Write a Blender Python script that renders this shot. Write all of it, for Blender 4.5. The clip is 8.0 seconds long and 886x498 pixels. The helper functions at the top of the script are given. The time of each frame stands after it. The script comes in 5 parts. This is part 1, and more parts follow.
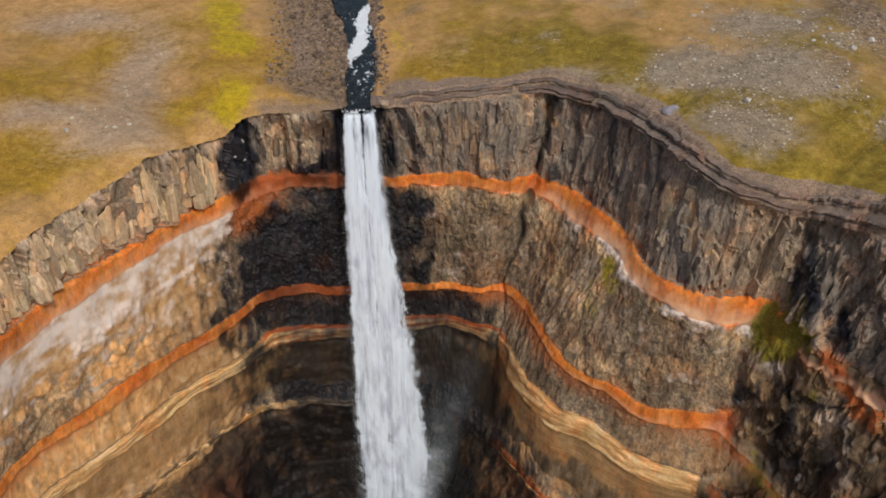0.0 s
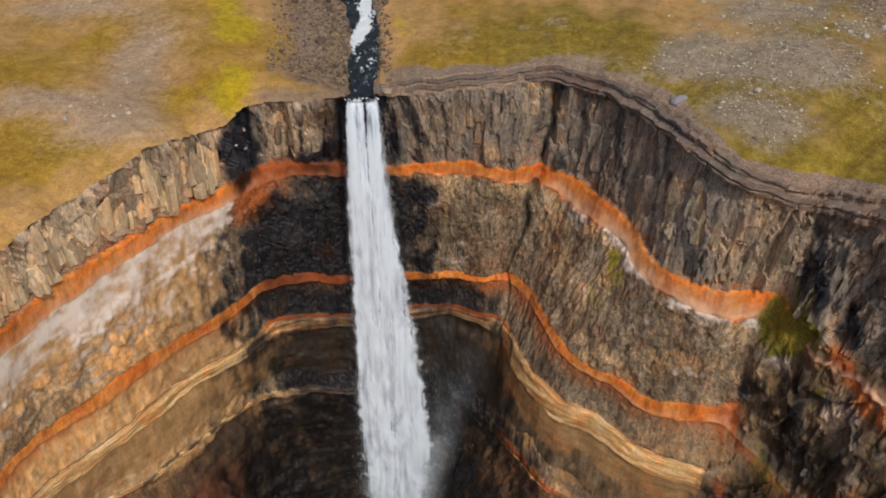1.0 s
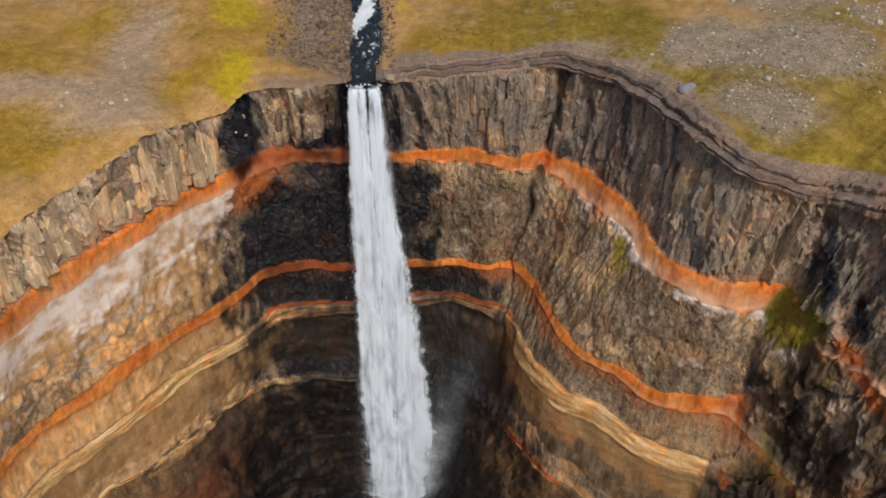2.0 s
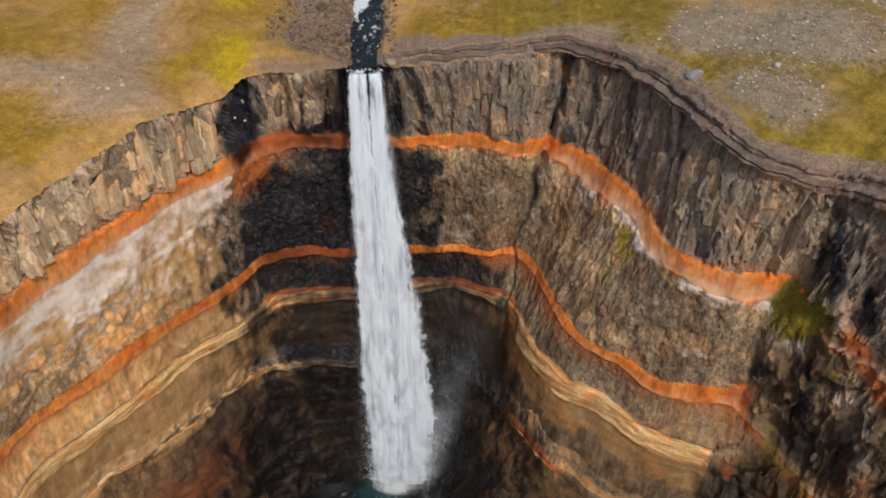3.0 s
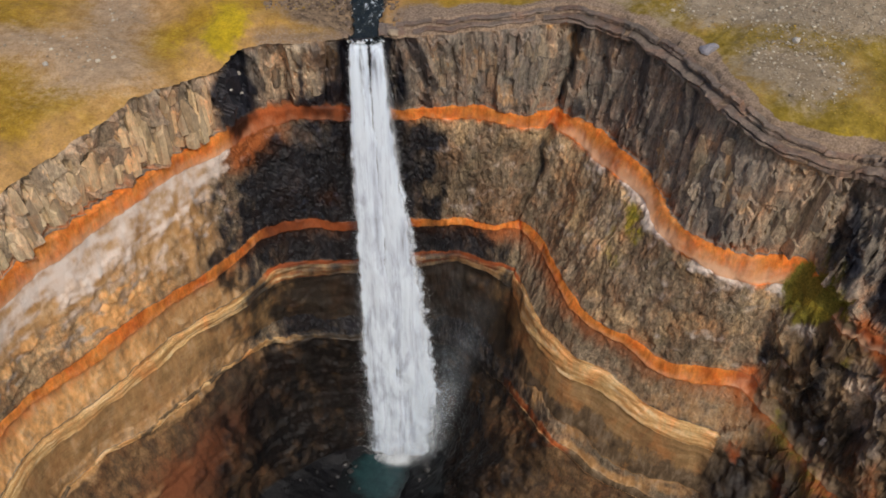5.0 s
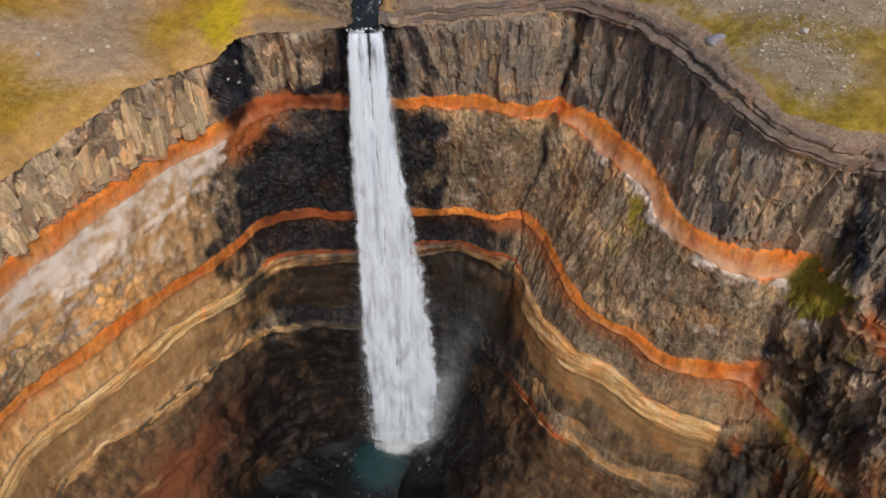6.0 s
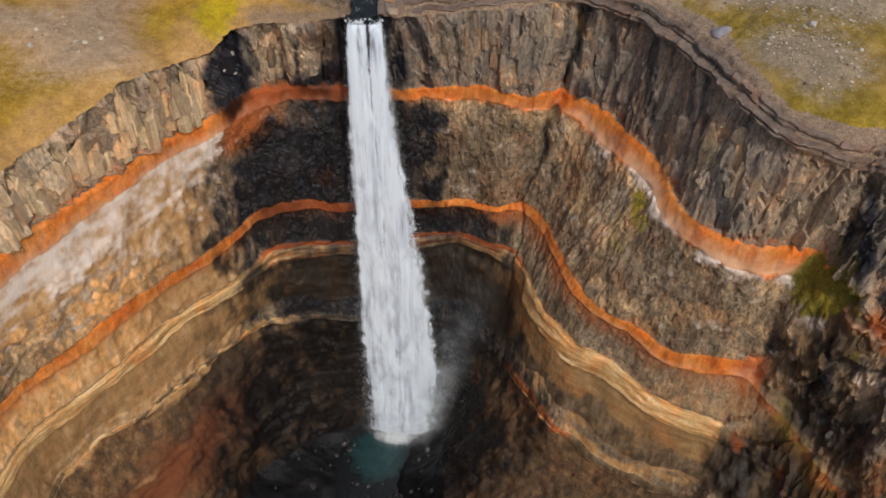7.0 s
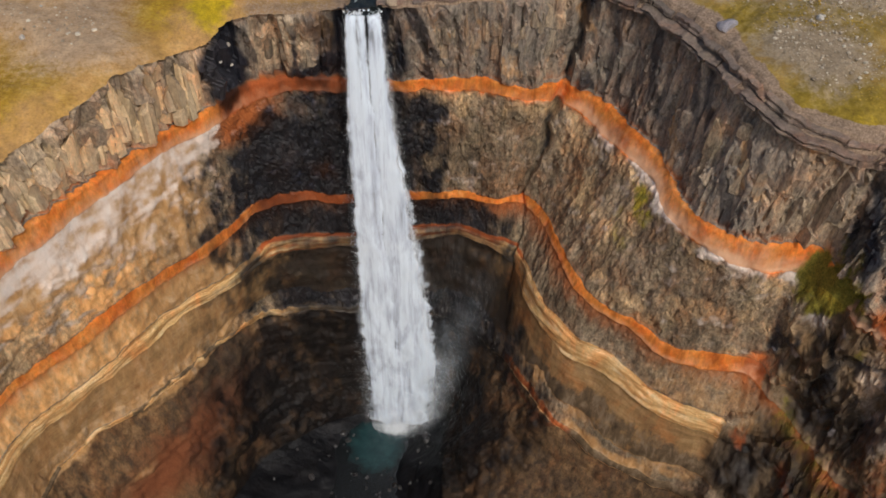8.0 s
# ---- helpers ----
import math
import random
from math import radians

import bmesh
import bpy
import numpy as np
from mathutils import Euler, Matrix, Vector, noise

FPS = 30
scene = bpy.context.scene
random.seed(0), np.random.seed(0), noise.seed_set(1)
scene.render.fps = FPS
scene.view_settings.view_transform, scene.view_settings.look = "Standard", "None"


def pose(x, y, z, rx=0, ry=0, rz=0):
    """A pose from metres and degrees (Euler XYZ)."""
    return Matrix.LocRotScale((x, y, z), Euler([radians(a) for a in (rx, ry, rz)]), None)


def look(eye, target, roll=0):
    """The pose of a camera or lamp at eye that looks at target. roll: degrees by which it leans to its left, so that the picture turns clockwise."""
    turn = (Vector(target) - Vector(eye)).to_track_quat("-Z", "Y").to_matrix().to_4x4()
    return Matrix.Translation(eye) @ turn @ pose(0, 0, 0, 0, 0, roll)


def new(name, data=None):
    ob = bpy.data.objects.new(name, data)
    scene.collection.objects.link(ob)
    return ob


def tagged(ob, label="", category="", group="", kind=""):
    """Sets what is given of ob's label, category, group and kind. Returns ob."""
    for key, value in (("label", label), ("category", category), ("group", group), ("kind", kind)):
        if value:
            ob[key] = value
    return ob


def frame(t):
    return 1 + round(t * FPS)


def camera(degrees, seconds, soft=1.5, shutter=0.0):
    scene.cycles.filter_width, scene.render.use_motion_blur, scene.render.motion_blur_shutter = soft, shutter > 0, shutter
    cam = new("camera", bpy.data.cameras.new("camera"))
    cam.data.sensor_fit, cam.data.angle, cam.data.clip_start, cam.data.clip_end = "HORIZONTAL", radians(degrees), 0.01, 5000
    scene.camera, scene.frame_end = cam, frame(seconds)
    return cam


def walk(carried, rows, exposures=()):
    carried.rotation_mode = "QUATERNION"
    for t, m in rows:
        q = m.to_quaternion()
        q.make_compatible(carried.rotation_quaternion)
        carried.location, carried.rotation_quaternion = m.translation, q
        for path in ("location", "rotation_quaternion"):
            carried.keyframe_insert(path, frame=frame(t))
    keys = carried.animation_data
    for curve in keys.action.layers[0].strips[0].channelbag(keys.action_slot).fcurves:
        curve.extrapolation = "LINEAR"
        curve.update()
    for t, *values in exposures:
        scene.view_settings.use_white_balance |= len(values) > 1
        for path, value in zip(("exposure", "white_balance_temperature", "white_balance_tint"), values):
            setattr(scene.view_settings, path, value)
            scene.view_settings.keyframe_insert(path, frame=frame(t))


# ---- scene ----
cam = camera(49.7, 8.0, soft=1.7)
METRES, EYE, TILT, LEAN, TURN = 30.0, 208.0, -35.0, 0.0, 0.0
ROWS = [
    (0.0, 0.0, 0.0, 0.0, 0.0, 0.0, -0.0),
    (0.5, 0.0029, 0.0381, 0.0505, 0.14, -0.71, -0.14),
    (1.0, 0.0043, 0.0784, 0.0982, 0.26, -1.48, -0.26),
    (2.5, 0.0109, 0.209, 0.229, 0.59, -3.77, -0.55),
    (3.0, 0.014, 0.2533, 0.2707, 0.68, -4.58, -0.64),
    (3.5, 0.0155, 0.2986, 0.3126, 0.77, -5.43, -0.73),
    (4.0, 0.0179, 0.344, 0.353, 0.87, -6.22, -0.82),
    (4.5, 0.0214, 0.3905, 0.3956, 0.97, -6.97, -0.91),
    (6.0, 0.03, 0.5294, 0.526, 1.19, -9.18, -1.13),
    (6.5, 0.0322, 0.576, 0.5695, 1.24, -9.85, -1.21),
    (7.0, 0.0347, 0.6223, 0.6118, 1.29, -10.53, -1.28),
    (7.5, 0.0378, 0.6679, 0.6538, 1.34, -11.2, -1.36),
    (8.0, 0.0399, 0.7138, 0.6971, 1.39, -11.88, -1.45),
]
walk(cam, [(t, pose(0, 0, EYE, TILT, LEAN, TURN) @ pose(METRES * x, METRES * y, METRES * z, 90 + pitch, roll, yaw)) for t, x, y, z, yaw, pitch, roll in ROWS])
# ---- world and sun ----
SUN = Vector((0.31, -0.61, 0.72)).normalized()
sky_world = bpy.data.worlds.new("sky")
scene.world = sky_world
sky_world.use_nodes = True
wt = sky_world.node_tree
sky = wt.nodes.new("ShaderNodeTexSky")
sky.sky_type, sky.sun_disc = "NISHITA", False
sky.sun_elevation = math.asin(SUN.z)
sky.sun_rotation = math.atan2(SUN.x, SUN.y)
sky.air_density, sky.dust_density, sky.ozone_density = 1.0, 3.0, 0.6
wt.links.new(sky.outputs["Color"], wt.nodes["Background"].inputs["Color"])
wt.nodes["Background"].inputs["Strength"].default_value = 0.125
sun = new("sun", bpy.data.lights.new("sun", "SUN"))
sun.data.energy, sun.data.angle, sun.data.color = 2.1, radians(5), (1.0, 0.945, 0.86)
sun.matrix_world = look(SUN * 400, (0, 0, 0))
scene.view_settings.exposure = -0.30

# ---- noise on arrays ----


def hashed(ix, iy, iz, seed):
    h = (ix.astype(np.int64) * 374761393 + iy.astype(np.int64) * 668265263 + iz.astype(np.int64) * 2147483647 + seed * 974711) & 0xFFFFFFFF
    h = ((h ^ (h >> 13)) * 1274126177) & 0xFFFFFFFF
    h = ((h ^ (h >> 16)) * 2246822519) & 0xFFFFFFFF
    return ((h ^ (h >> 15)) & 0xFFFFFF) / float(0xFFFFFF)


def vnoise(x, y, z, seed=0):
    """Smooth noise, -1 to 1."""
    ix, iy, iz = np.floor(x), np.floor(y), np.floor(z)
    fx, fy, fz = x - ix, y - iy, z - iz
    fx, fy, fz = (f * f * f * (f * (f * 6 - 15) + 10) for f in (fx, fy, fz))
    out = 0
    for a in (0, 1):
        for b in (0, 1):
            for c in (0, 1):
                w = (fx if a else 1 - fx) * (fy if b else 1 - fy) * (fz if c else 1 - fz)
                out = out + w * hashed(ix + a, iy + b, iz + c, seed)
    return out * 2 - 1


def fbm(x, y, z, octaves=4, seed=0, gain=0.5):
    out, amp, total = 0, 1.0, 0.0
    for k in range(octaves):
        out, total = out + amp * vnoise(x * 2**k + 17.3 * k, y * 2**k - 9.1 * k, z * 2**k + 4.7 * k, seed + k), total + amp
        amp *= gain
    return out / total


def cells(x, y, seed=0):
    """Cells in a plane: a random value and two slopes for each cell, and the distance to its border."""
    ix, iy = np.floor(x), np.floor(y)
    first, second, value = np.full(x.shape, 9.0), np.full(x.shape, 9.0), np.zeros(x.shape)
    sx, sy = np.zeros(x.shape), np.zeros(x.shape)
    zero = np.zeros(x.shape)
    for a in (-1, 0, 1):
        for b in (-1, 0, 1):
            jx, jy = ix + a, iy + b
            dx = x - jx - 0.5 - 0.85 * (hashed(jx, jy, zero, seed) - 0.5)
            dy = y - jy - 0.5 - 0.85 * (hashed(jx, jy, zero, seed + 1) - 0.5)
            d = np.hypot(dx, dy)
            near = d < first
            second = np.where(near, first, np.minimum(second, d))
            first = np.where(near, d, first)
            value = np.where(near, hashed(jx, jy, zero, seed + 2), value)
            sx = np.where(near, dx * (hashed(jx, jy, zero, seed + 3) * 2 - 1), sx)
            sy = np.where(near, dy * (hashed(jx, jy, zero, seed + 4) * 2 - 1), sy)
    return value * 2 - 1, sx + sy, second - first


def smooth(a, b, x):
    f = np.clip((x - a) / (b - a), 0, 1)
    return f * f * (3 - 2 * f)


# ---- materials ----


class Nodes:
    """A small hand for building a node material."""

    def __init__(self, name):
        self.m = bpy.data.materials.new(name)
        self.m.use_nodes = True
        self.t = self.m.node_tree
        self.out = self.t.nodes["Principled BSDF"]
        self.place = self.t.nodes.new("ShaderNodeNewGeometry").outputs["Position"]

    def put(self, kind, **inputs):
        n = self.t.nodes.new(kind)
        for key, value in inputs.items():
            key = int(key[1:]) if key[0] == "i" and key[1:].isdigit() else key.replace("_", " ")
            if isinstance(value, bpy.types.NodeSocket):
                self.t.links.new(value, n.inputs[key])
            else:
                n.inputs[key].default_value = value
        return n

    def noise(self, scale, detail=4, stretch=(1, 1, 1), rough=0.55, shift=0.0, warp=0.0):
        m = self.put("ShaderNodeMapping", Vector=self.place, Scale=stretch, Location=(shift, shift * 0.7, shift * 1.3))
        return self.put("ShaderNodeTexNoise", Vector=m.outputs[0], Scale=scale, Detail=detail, Roughness=rough, Distortion=warp).outputs["Fac"]

    def cracks(self, scale, stretch=(1, 1, 1), feature="DISTANCE_TO_EDGE"):
        m = self.put("ShaderNodeMapping", Vector=self.place, Scale=stretch)
        n = self.put("ShaderNodeTexVoronoi", Vector=m.outputs[0], Scale=scale)
        n.feature = feature
        return n.outputs["Distance"] if feature != "F1" else n.outputs["Color"]

    def ramp(self, fac, stops):
        n = self.put("ShaderNodeValToRGB", Fac=fac)
        els = n.color_ramp.elements
        while len(els) < len(stops):
            els.new(0.5)
        for e, (p, c) in zip(els, stops):
            e.position, e.color = p, (*c, 1) if len(c) == 3 else c
        return n.outputs["Color"]

    def mix(self, fac, a, b, how="MIX"):
        n = self.t.nodes.new("ShaderNodeMix")
        n.data_type, n.blend_type, n.clamp_factor = "RGBA", how, True
        for key, value in ((0, fac), (6, a), (7, b)):
            if isinstance(value, bpy.types.NodeSocket):
                self.t.links.new(value, n.inputs[key])
            else:
                n.inputs[key].default_value = (*value, 1) if isinstance(value, tuple) and len(value) == 3 else value
        return n.outputs[2]

    def math(self, how, a, b=0.0):
        n = self.put("ShaderNodeMath", i0=a, i1=b)
        n.operation = how
        return n.outputs[0]

    def field(self, name):
        n = self.t.nodes.new("ShaderNodeAttribute")
        n.attribute_name = name
        return n.outputs["Fac"]

    def edge(self, value, ragged, amount=0.5, at=0.5, width=0.15):
        """A mask with a ragged border."""
        v = self.math("ADD", value, self.math("MULTIPLY", self.math("SUBTRACT", ragged, 0.5), amount))
        n = self.put("ShaderNodeMapRange", Value=v, From_Min=at - width, From_Max=at + width)
        n.interpolation_type = "SMOOTHSTEP"
        return n.outputs[0]

    def grey(self, fac, low, high):
        return self.put("ShaderNodeMapRange", Value=fac, To_Min=low, To_Max=high).outputs[0]

    def finish(self, colour, rough, bump=None, strength=0.5, distance=0.2):
        for key, value in (("Base Color", colour), ("Roughness", rough)):
            if isinstance(value, bpy.types.NodeSocket):
                self.t.links.new(value, self.out.inputs[key])
            else:
                self.out.inputs[key].default_value = value
        if bump is not None:
            b = self.put("ShaderNodeBump", Height=bump, Strength=strength, Distance=distance)
            self.t.links.new(b.outputs[0], self.out.inputs["Normal"])
        return self.m


def rock(name, stops, stretch=(1, 1, 0.35), pale=(0.70, 0.64, 0.575), rust=(0.40, 0.095, 0.024), tint=0.0, layers=0.0, big=0.09, bump=0.7, crack=0.5, streaks=0.8, speck=0.7, grain=0.85, fade=0.15, melt=0.25, soak=0.34):
    n = Nodes(name)
    coarse = n.noise(big, 5, stretch, 0.6)
    mid = n.noise(0.55, 6, stretch, 0.65, 3.1, 0.4)
    fine = n.noise(3.0, 5, (1, 1, 0.6), 0.65, 7.7)
    fac = n.math("ADD", n.math("MULTIPLY", coarse, 0.55), n.math("MULTIPLY", mid, 0.45))
    if layers:
        xyz = n.put("ShaderNodeSeparateXYZ", Vector=n.place).outputs
        along = n.put("ShaderNodeCombineXYZ", X=n.math("MULTIPLY", xyz[0], 0.035), Y=n.math("MULTIPLY", xyz[1], 0.035), Z=n.math("ADD", n.field("strata"), n.math("MULTIPLY", mid, 0.12)))
        band = n.put("ShaderNodeTexNoise", Vector=along.outputs[0], Scale=4.2, Detail=2, Roughness=0.6).outputs["Fac"]
        band = n.put("ShaderNodeMapRange", Value=band, From_Min=0.36, From_Max=0.64, To_Min=0.28, To_Max=0.72).outputs[0]
        fac = n.math("ADD", n.math("MULTIPLY", fac, 1 - layers), n.math("MULTIPLY", band, layers))
    fac = n.put("ShaderNodeMapRange", Value=fac, From_Min=0.28, From_Max=0.72).outputs[0]
    colour = n.ramp(fac, stops)
    colour = n.mix(grain, colour, n.ramp(fine, [(0.25, (0.45, 0.43, 0.42)), (0.5, (1, 1, 1)), (0.8, (1.35, 1.3, 1.25))]), "MULTIPLY")
    warped = n.put("ShaderNodeVectorMath", i0=n.place, i1=n.put("ShaderNodeCombineXYZ", X=n.math("MULTIPLY", mid, 2.4), Y=n.math("MULTIPLY", coarse, 3.0), Z=n.math("MULTIPLY", fine, 1.0)).outputs[0]).outputs[0]
    m = n.put("ShaderNodeMapping", Vector=warped, Scale=(1, 1, 0.5))
    v = n.put("ShaderNodeTexVoronoi", Vector=m.outputs[0], Scale=0.55)
    v.feature = "DISTANCE_TO_EDGE"
    seams = n.math("ADD", v.outputs["Distance"], n.put("ShaderNodeMapRange", Value=n.noise(0.16, 3, (1, 1, 1), 0.5, 15.0), From_Min=0.42, From_Max=0.6, To_Max=0.25).outputs[0])
    colour = n.mix(crack, colour, n.ramp(seams, [(0.0, (0.22, 0.2, 0.19)), (0.06, (1, 1, 1))]), "MULTIPLY")
    streak = n.noise(0.7, 5, (1, 1, 0.07), 0.65, 21.0)
    colour = n.mix(streaks, colour, n.ramp(streak, [(0.3, (0.5, 0.47, 0.45)), (0.48, (1, 1, 1)), (0.72, (1.25, 1.2, 1.12))]), "MULTIPLY")
    chip = n.noise(1.35, 6, (1, 1, 0.48), 0.75, 31.0, 0.3)
    colour = n.mix(speck, colour, n.ramp(chip, [(0.36, (0.42, 0.38, 0.35)), (0.5, (1, 1, 1)), (0.62, (1.5, 1.42, 1.3))]), "MULTIPLY")
    hue = n.noise(0.2, 5, (1, 1, 0.6), 0.65, 41.0, 0.5)
    colour = n.mix(0.8, colour, n.ramp(hue, [(0.34, (1.24, 0.94, 0.76)), (0.5, (1, 1, 1)), (0.66, (0.91, 0.97, 0.95))]), "MULTIPLY")
    if tint:
        spot = n.put("ShaderNodeObjectInfo").outputs["Random"]
        colour = n.mix(tint, colour, n.ramp(spot, [(0.0, (0.55, 0.52, 0.5)), (0.5, (1, 0.97, 0.92)), (1.0, (1.35, 1.22, 1.02))]), "MULTIPLY")
    ragged = n.noise(0.5, 6, (1, 1, 0.5), 0.7, 11.0)
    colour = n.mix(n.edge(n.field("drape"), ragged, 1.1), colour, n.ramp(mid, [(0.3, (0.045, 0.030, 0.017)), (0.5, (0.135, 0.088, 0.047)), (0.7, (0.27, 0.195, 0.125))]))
    colour = n.mix(n.edge(n.field("warm"), ragged, 1.0, 0.5, 0.3), colour, n.ramp(mid, [(0.3, (0.40, 0.205, 0.078)), (0.5, (0.56, 0.315, 0.128)), (0.7, (0.66, 0.45, 0.26))]))
    colour = n.mix(n.edge(n.field("rust"), ragged, 0.9, 0.5, melt), colour, n.mix(fine, tuple(v * 0.6 for v in rust), tuple(v * 1.5 for v in rust)))
    colour = n.mix(n.edge(n.field("pale"), ragged, 0.9, 0.5, fade), colour, n.mix(mid, pale, tuple(v * c for v, c in zip(pale, (1.05, 0.86, 0.74)))))
    colour = n.mix(n.edge(n.field("moss"), ragged, 0.9), colour, n.ramp(fine, [(0.3, (0.075, 0.068, 0.010)), (0.7, (0.25, 0.205, 0.028))]))
    colour = n.mix(n.edge(n.field("tan"), ragged, 0.8, 0.5, 0.3), colour, n.mix(1.0, colour, (1.85, 1.68, 1.42), "MULTIPLY"))
    # darkens spray-damp rock and also the shade painted on the cliff
    damp_shade = n.edge(n.field("wet_shade"), n.noise(0.2, 6, (1, 1, 0.4), 0.68, 13.0), 0.5, 0.5, soak)
    colour = n.mix(damp_shade, colour, n.mix(1.0, colour, (0.076, 0.098, 0.175), "MULTIPLY"))
    n.out.inputs["Specular IOR Level"].default_value = 0.3
    relief = n.math("ADD", n.math("MULTIPLY", mid, 0.5), n.math("MULTIPLY", chip, 0.5))
    relief = n.math("ADD", relief, n.grey(n.put("ShaderNodeMapRange", Value=seams, From_Max=0.1).outputs[0], 0, 0.10))
    return n.finish(colour, n.grey(damp_shade, 0.92, 0.5), relief, bump, 0.6)


lava_top = rock("columnar_basalt", [(0.0, (0.10, 0.087, 0.078)), (0.35, (0.20, 0.17, 0.145)), (0.65, (0.30, 0.25, 0.202)), (1.0, (0.40, 0.33, 0.26))], stretch=(1, 1, 0.12), rust=(0.36, 0.115, 0.034), melt=0.4, crack=0.3)
lava_column = rock("column_basalt", [(0.0, (0.14, 0.115, 0.09)), (0.4, (0.26, 0.21, 0.155)), (0.7, (0.34, 0.28, 0.215)), (1.0, (0.43, 0.36, 0.28))], stretch=(1, 1, 0.2), tint=0.5, crack=0.35)
lava_column_west = rock("pale_column_basalt", [(0.0, (0.38, 0.27, 0.16)), (0.4, (0.54, 0.40, 0.255)), (0.7, (0.66, 0.515, 0.35)), (1.0, (0.76, 0.63, 0.47))], stretch=(1, 1, 0.3), tint=0.75, crack=0.04, speck=0.4, grain=0.4, streaks=0.35, bump=0.3)
lava_mid = rock("rubbly_basalt", [(0.0, (0.07, 0.05, 0.036)), (0.35, (0.175, 0.13, 0.086)), (0.6, (0.285, 0.218, 0.148)), (0.8, (0.36, 0.275, 0.19)), (1.0, (0.47, 0.385, 0.295))], crack=0.14, speck=0.85, pale=(0.85, 0.79, 0.73), rust=(0.36, 0.105, 0.028), melt=0.4, fade=0.45)
red_clay = rock("red_clay", [(0.0, (0.34, 0.060, 0.010)), (0.4, (0.63, 0.175, 0.027)), (0.7, (0.75, 0.27, 0.055)), (1.0, (0.76, 0.40, 0.165))], stretch=(1, 1, 0.7), crack=0.15, bump=0.4, streaks=0.75, speck=0.3, grain=0.3, big=0.16, pale=(0.78, 0.50, 0.32), fade=0.5)
ochre_tuff = rock("ochre_tuff", [(0.0, (0.44, 0.22, 0.08)), (0.35, (0.58, 0.33, 0.13)), (0.65, (0.72, 0.45, 0.195)), (1.0, (0.86, 0.635, 0.36))], layers=0.88, crack=0.08, bump=0.4, streaks=0.12, speck=0.22, grain=0.4)
tan_tuff = rock("tan_tuff", [(0.0, (0.18, 0.102, 0.045)), (0.5, (0.31, 0.18, 0.076)), (1.0, (0.43, 0.272, 0.135))], layers=0.4, crack=0.05, bump=0.35, streaks=0.3, speck=0.3, grain=0.3, soak=0.55)
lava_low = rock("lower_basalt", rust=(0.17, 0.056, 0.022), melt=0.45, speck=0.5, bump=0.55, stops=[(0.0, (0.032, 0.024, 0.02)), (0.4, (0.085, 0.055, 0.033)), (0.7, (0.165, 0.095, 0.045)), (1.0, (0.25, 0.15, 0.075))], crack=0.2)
cap_stone = rock("cap_ledges", [(0.0, (0.09, 0.07, 0.06)), (0.4, (0.19, 0.148, 0.126)), (0.75, (0.285, 0.222, 0.185)), (1.0, (0.38, 0.30, 0.235))], stretch=(0.6, 0.6, 1.5), crack=0.25, streaks=0.1, speck=0.4, grain=0.6, tint=0.45)
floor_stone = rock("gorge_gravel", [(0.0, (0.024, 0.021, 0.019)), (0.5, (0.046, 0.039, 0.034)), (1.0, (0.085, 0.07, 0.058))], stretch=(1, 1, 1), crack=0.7)


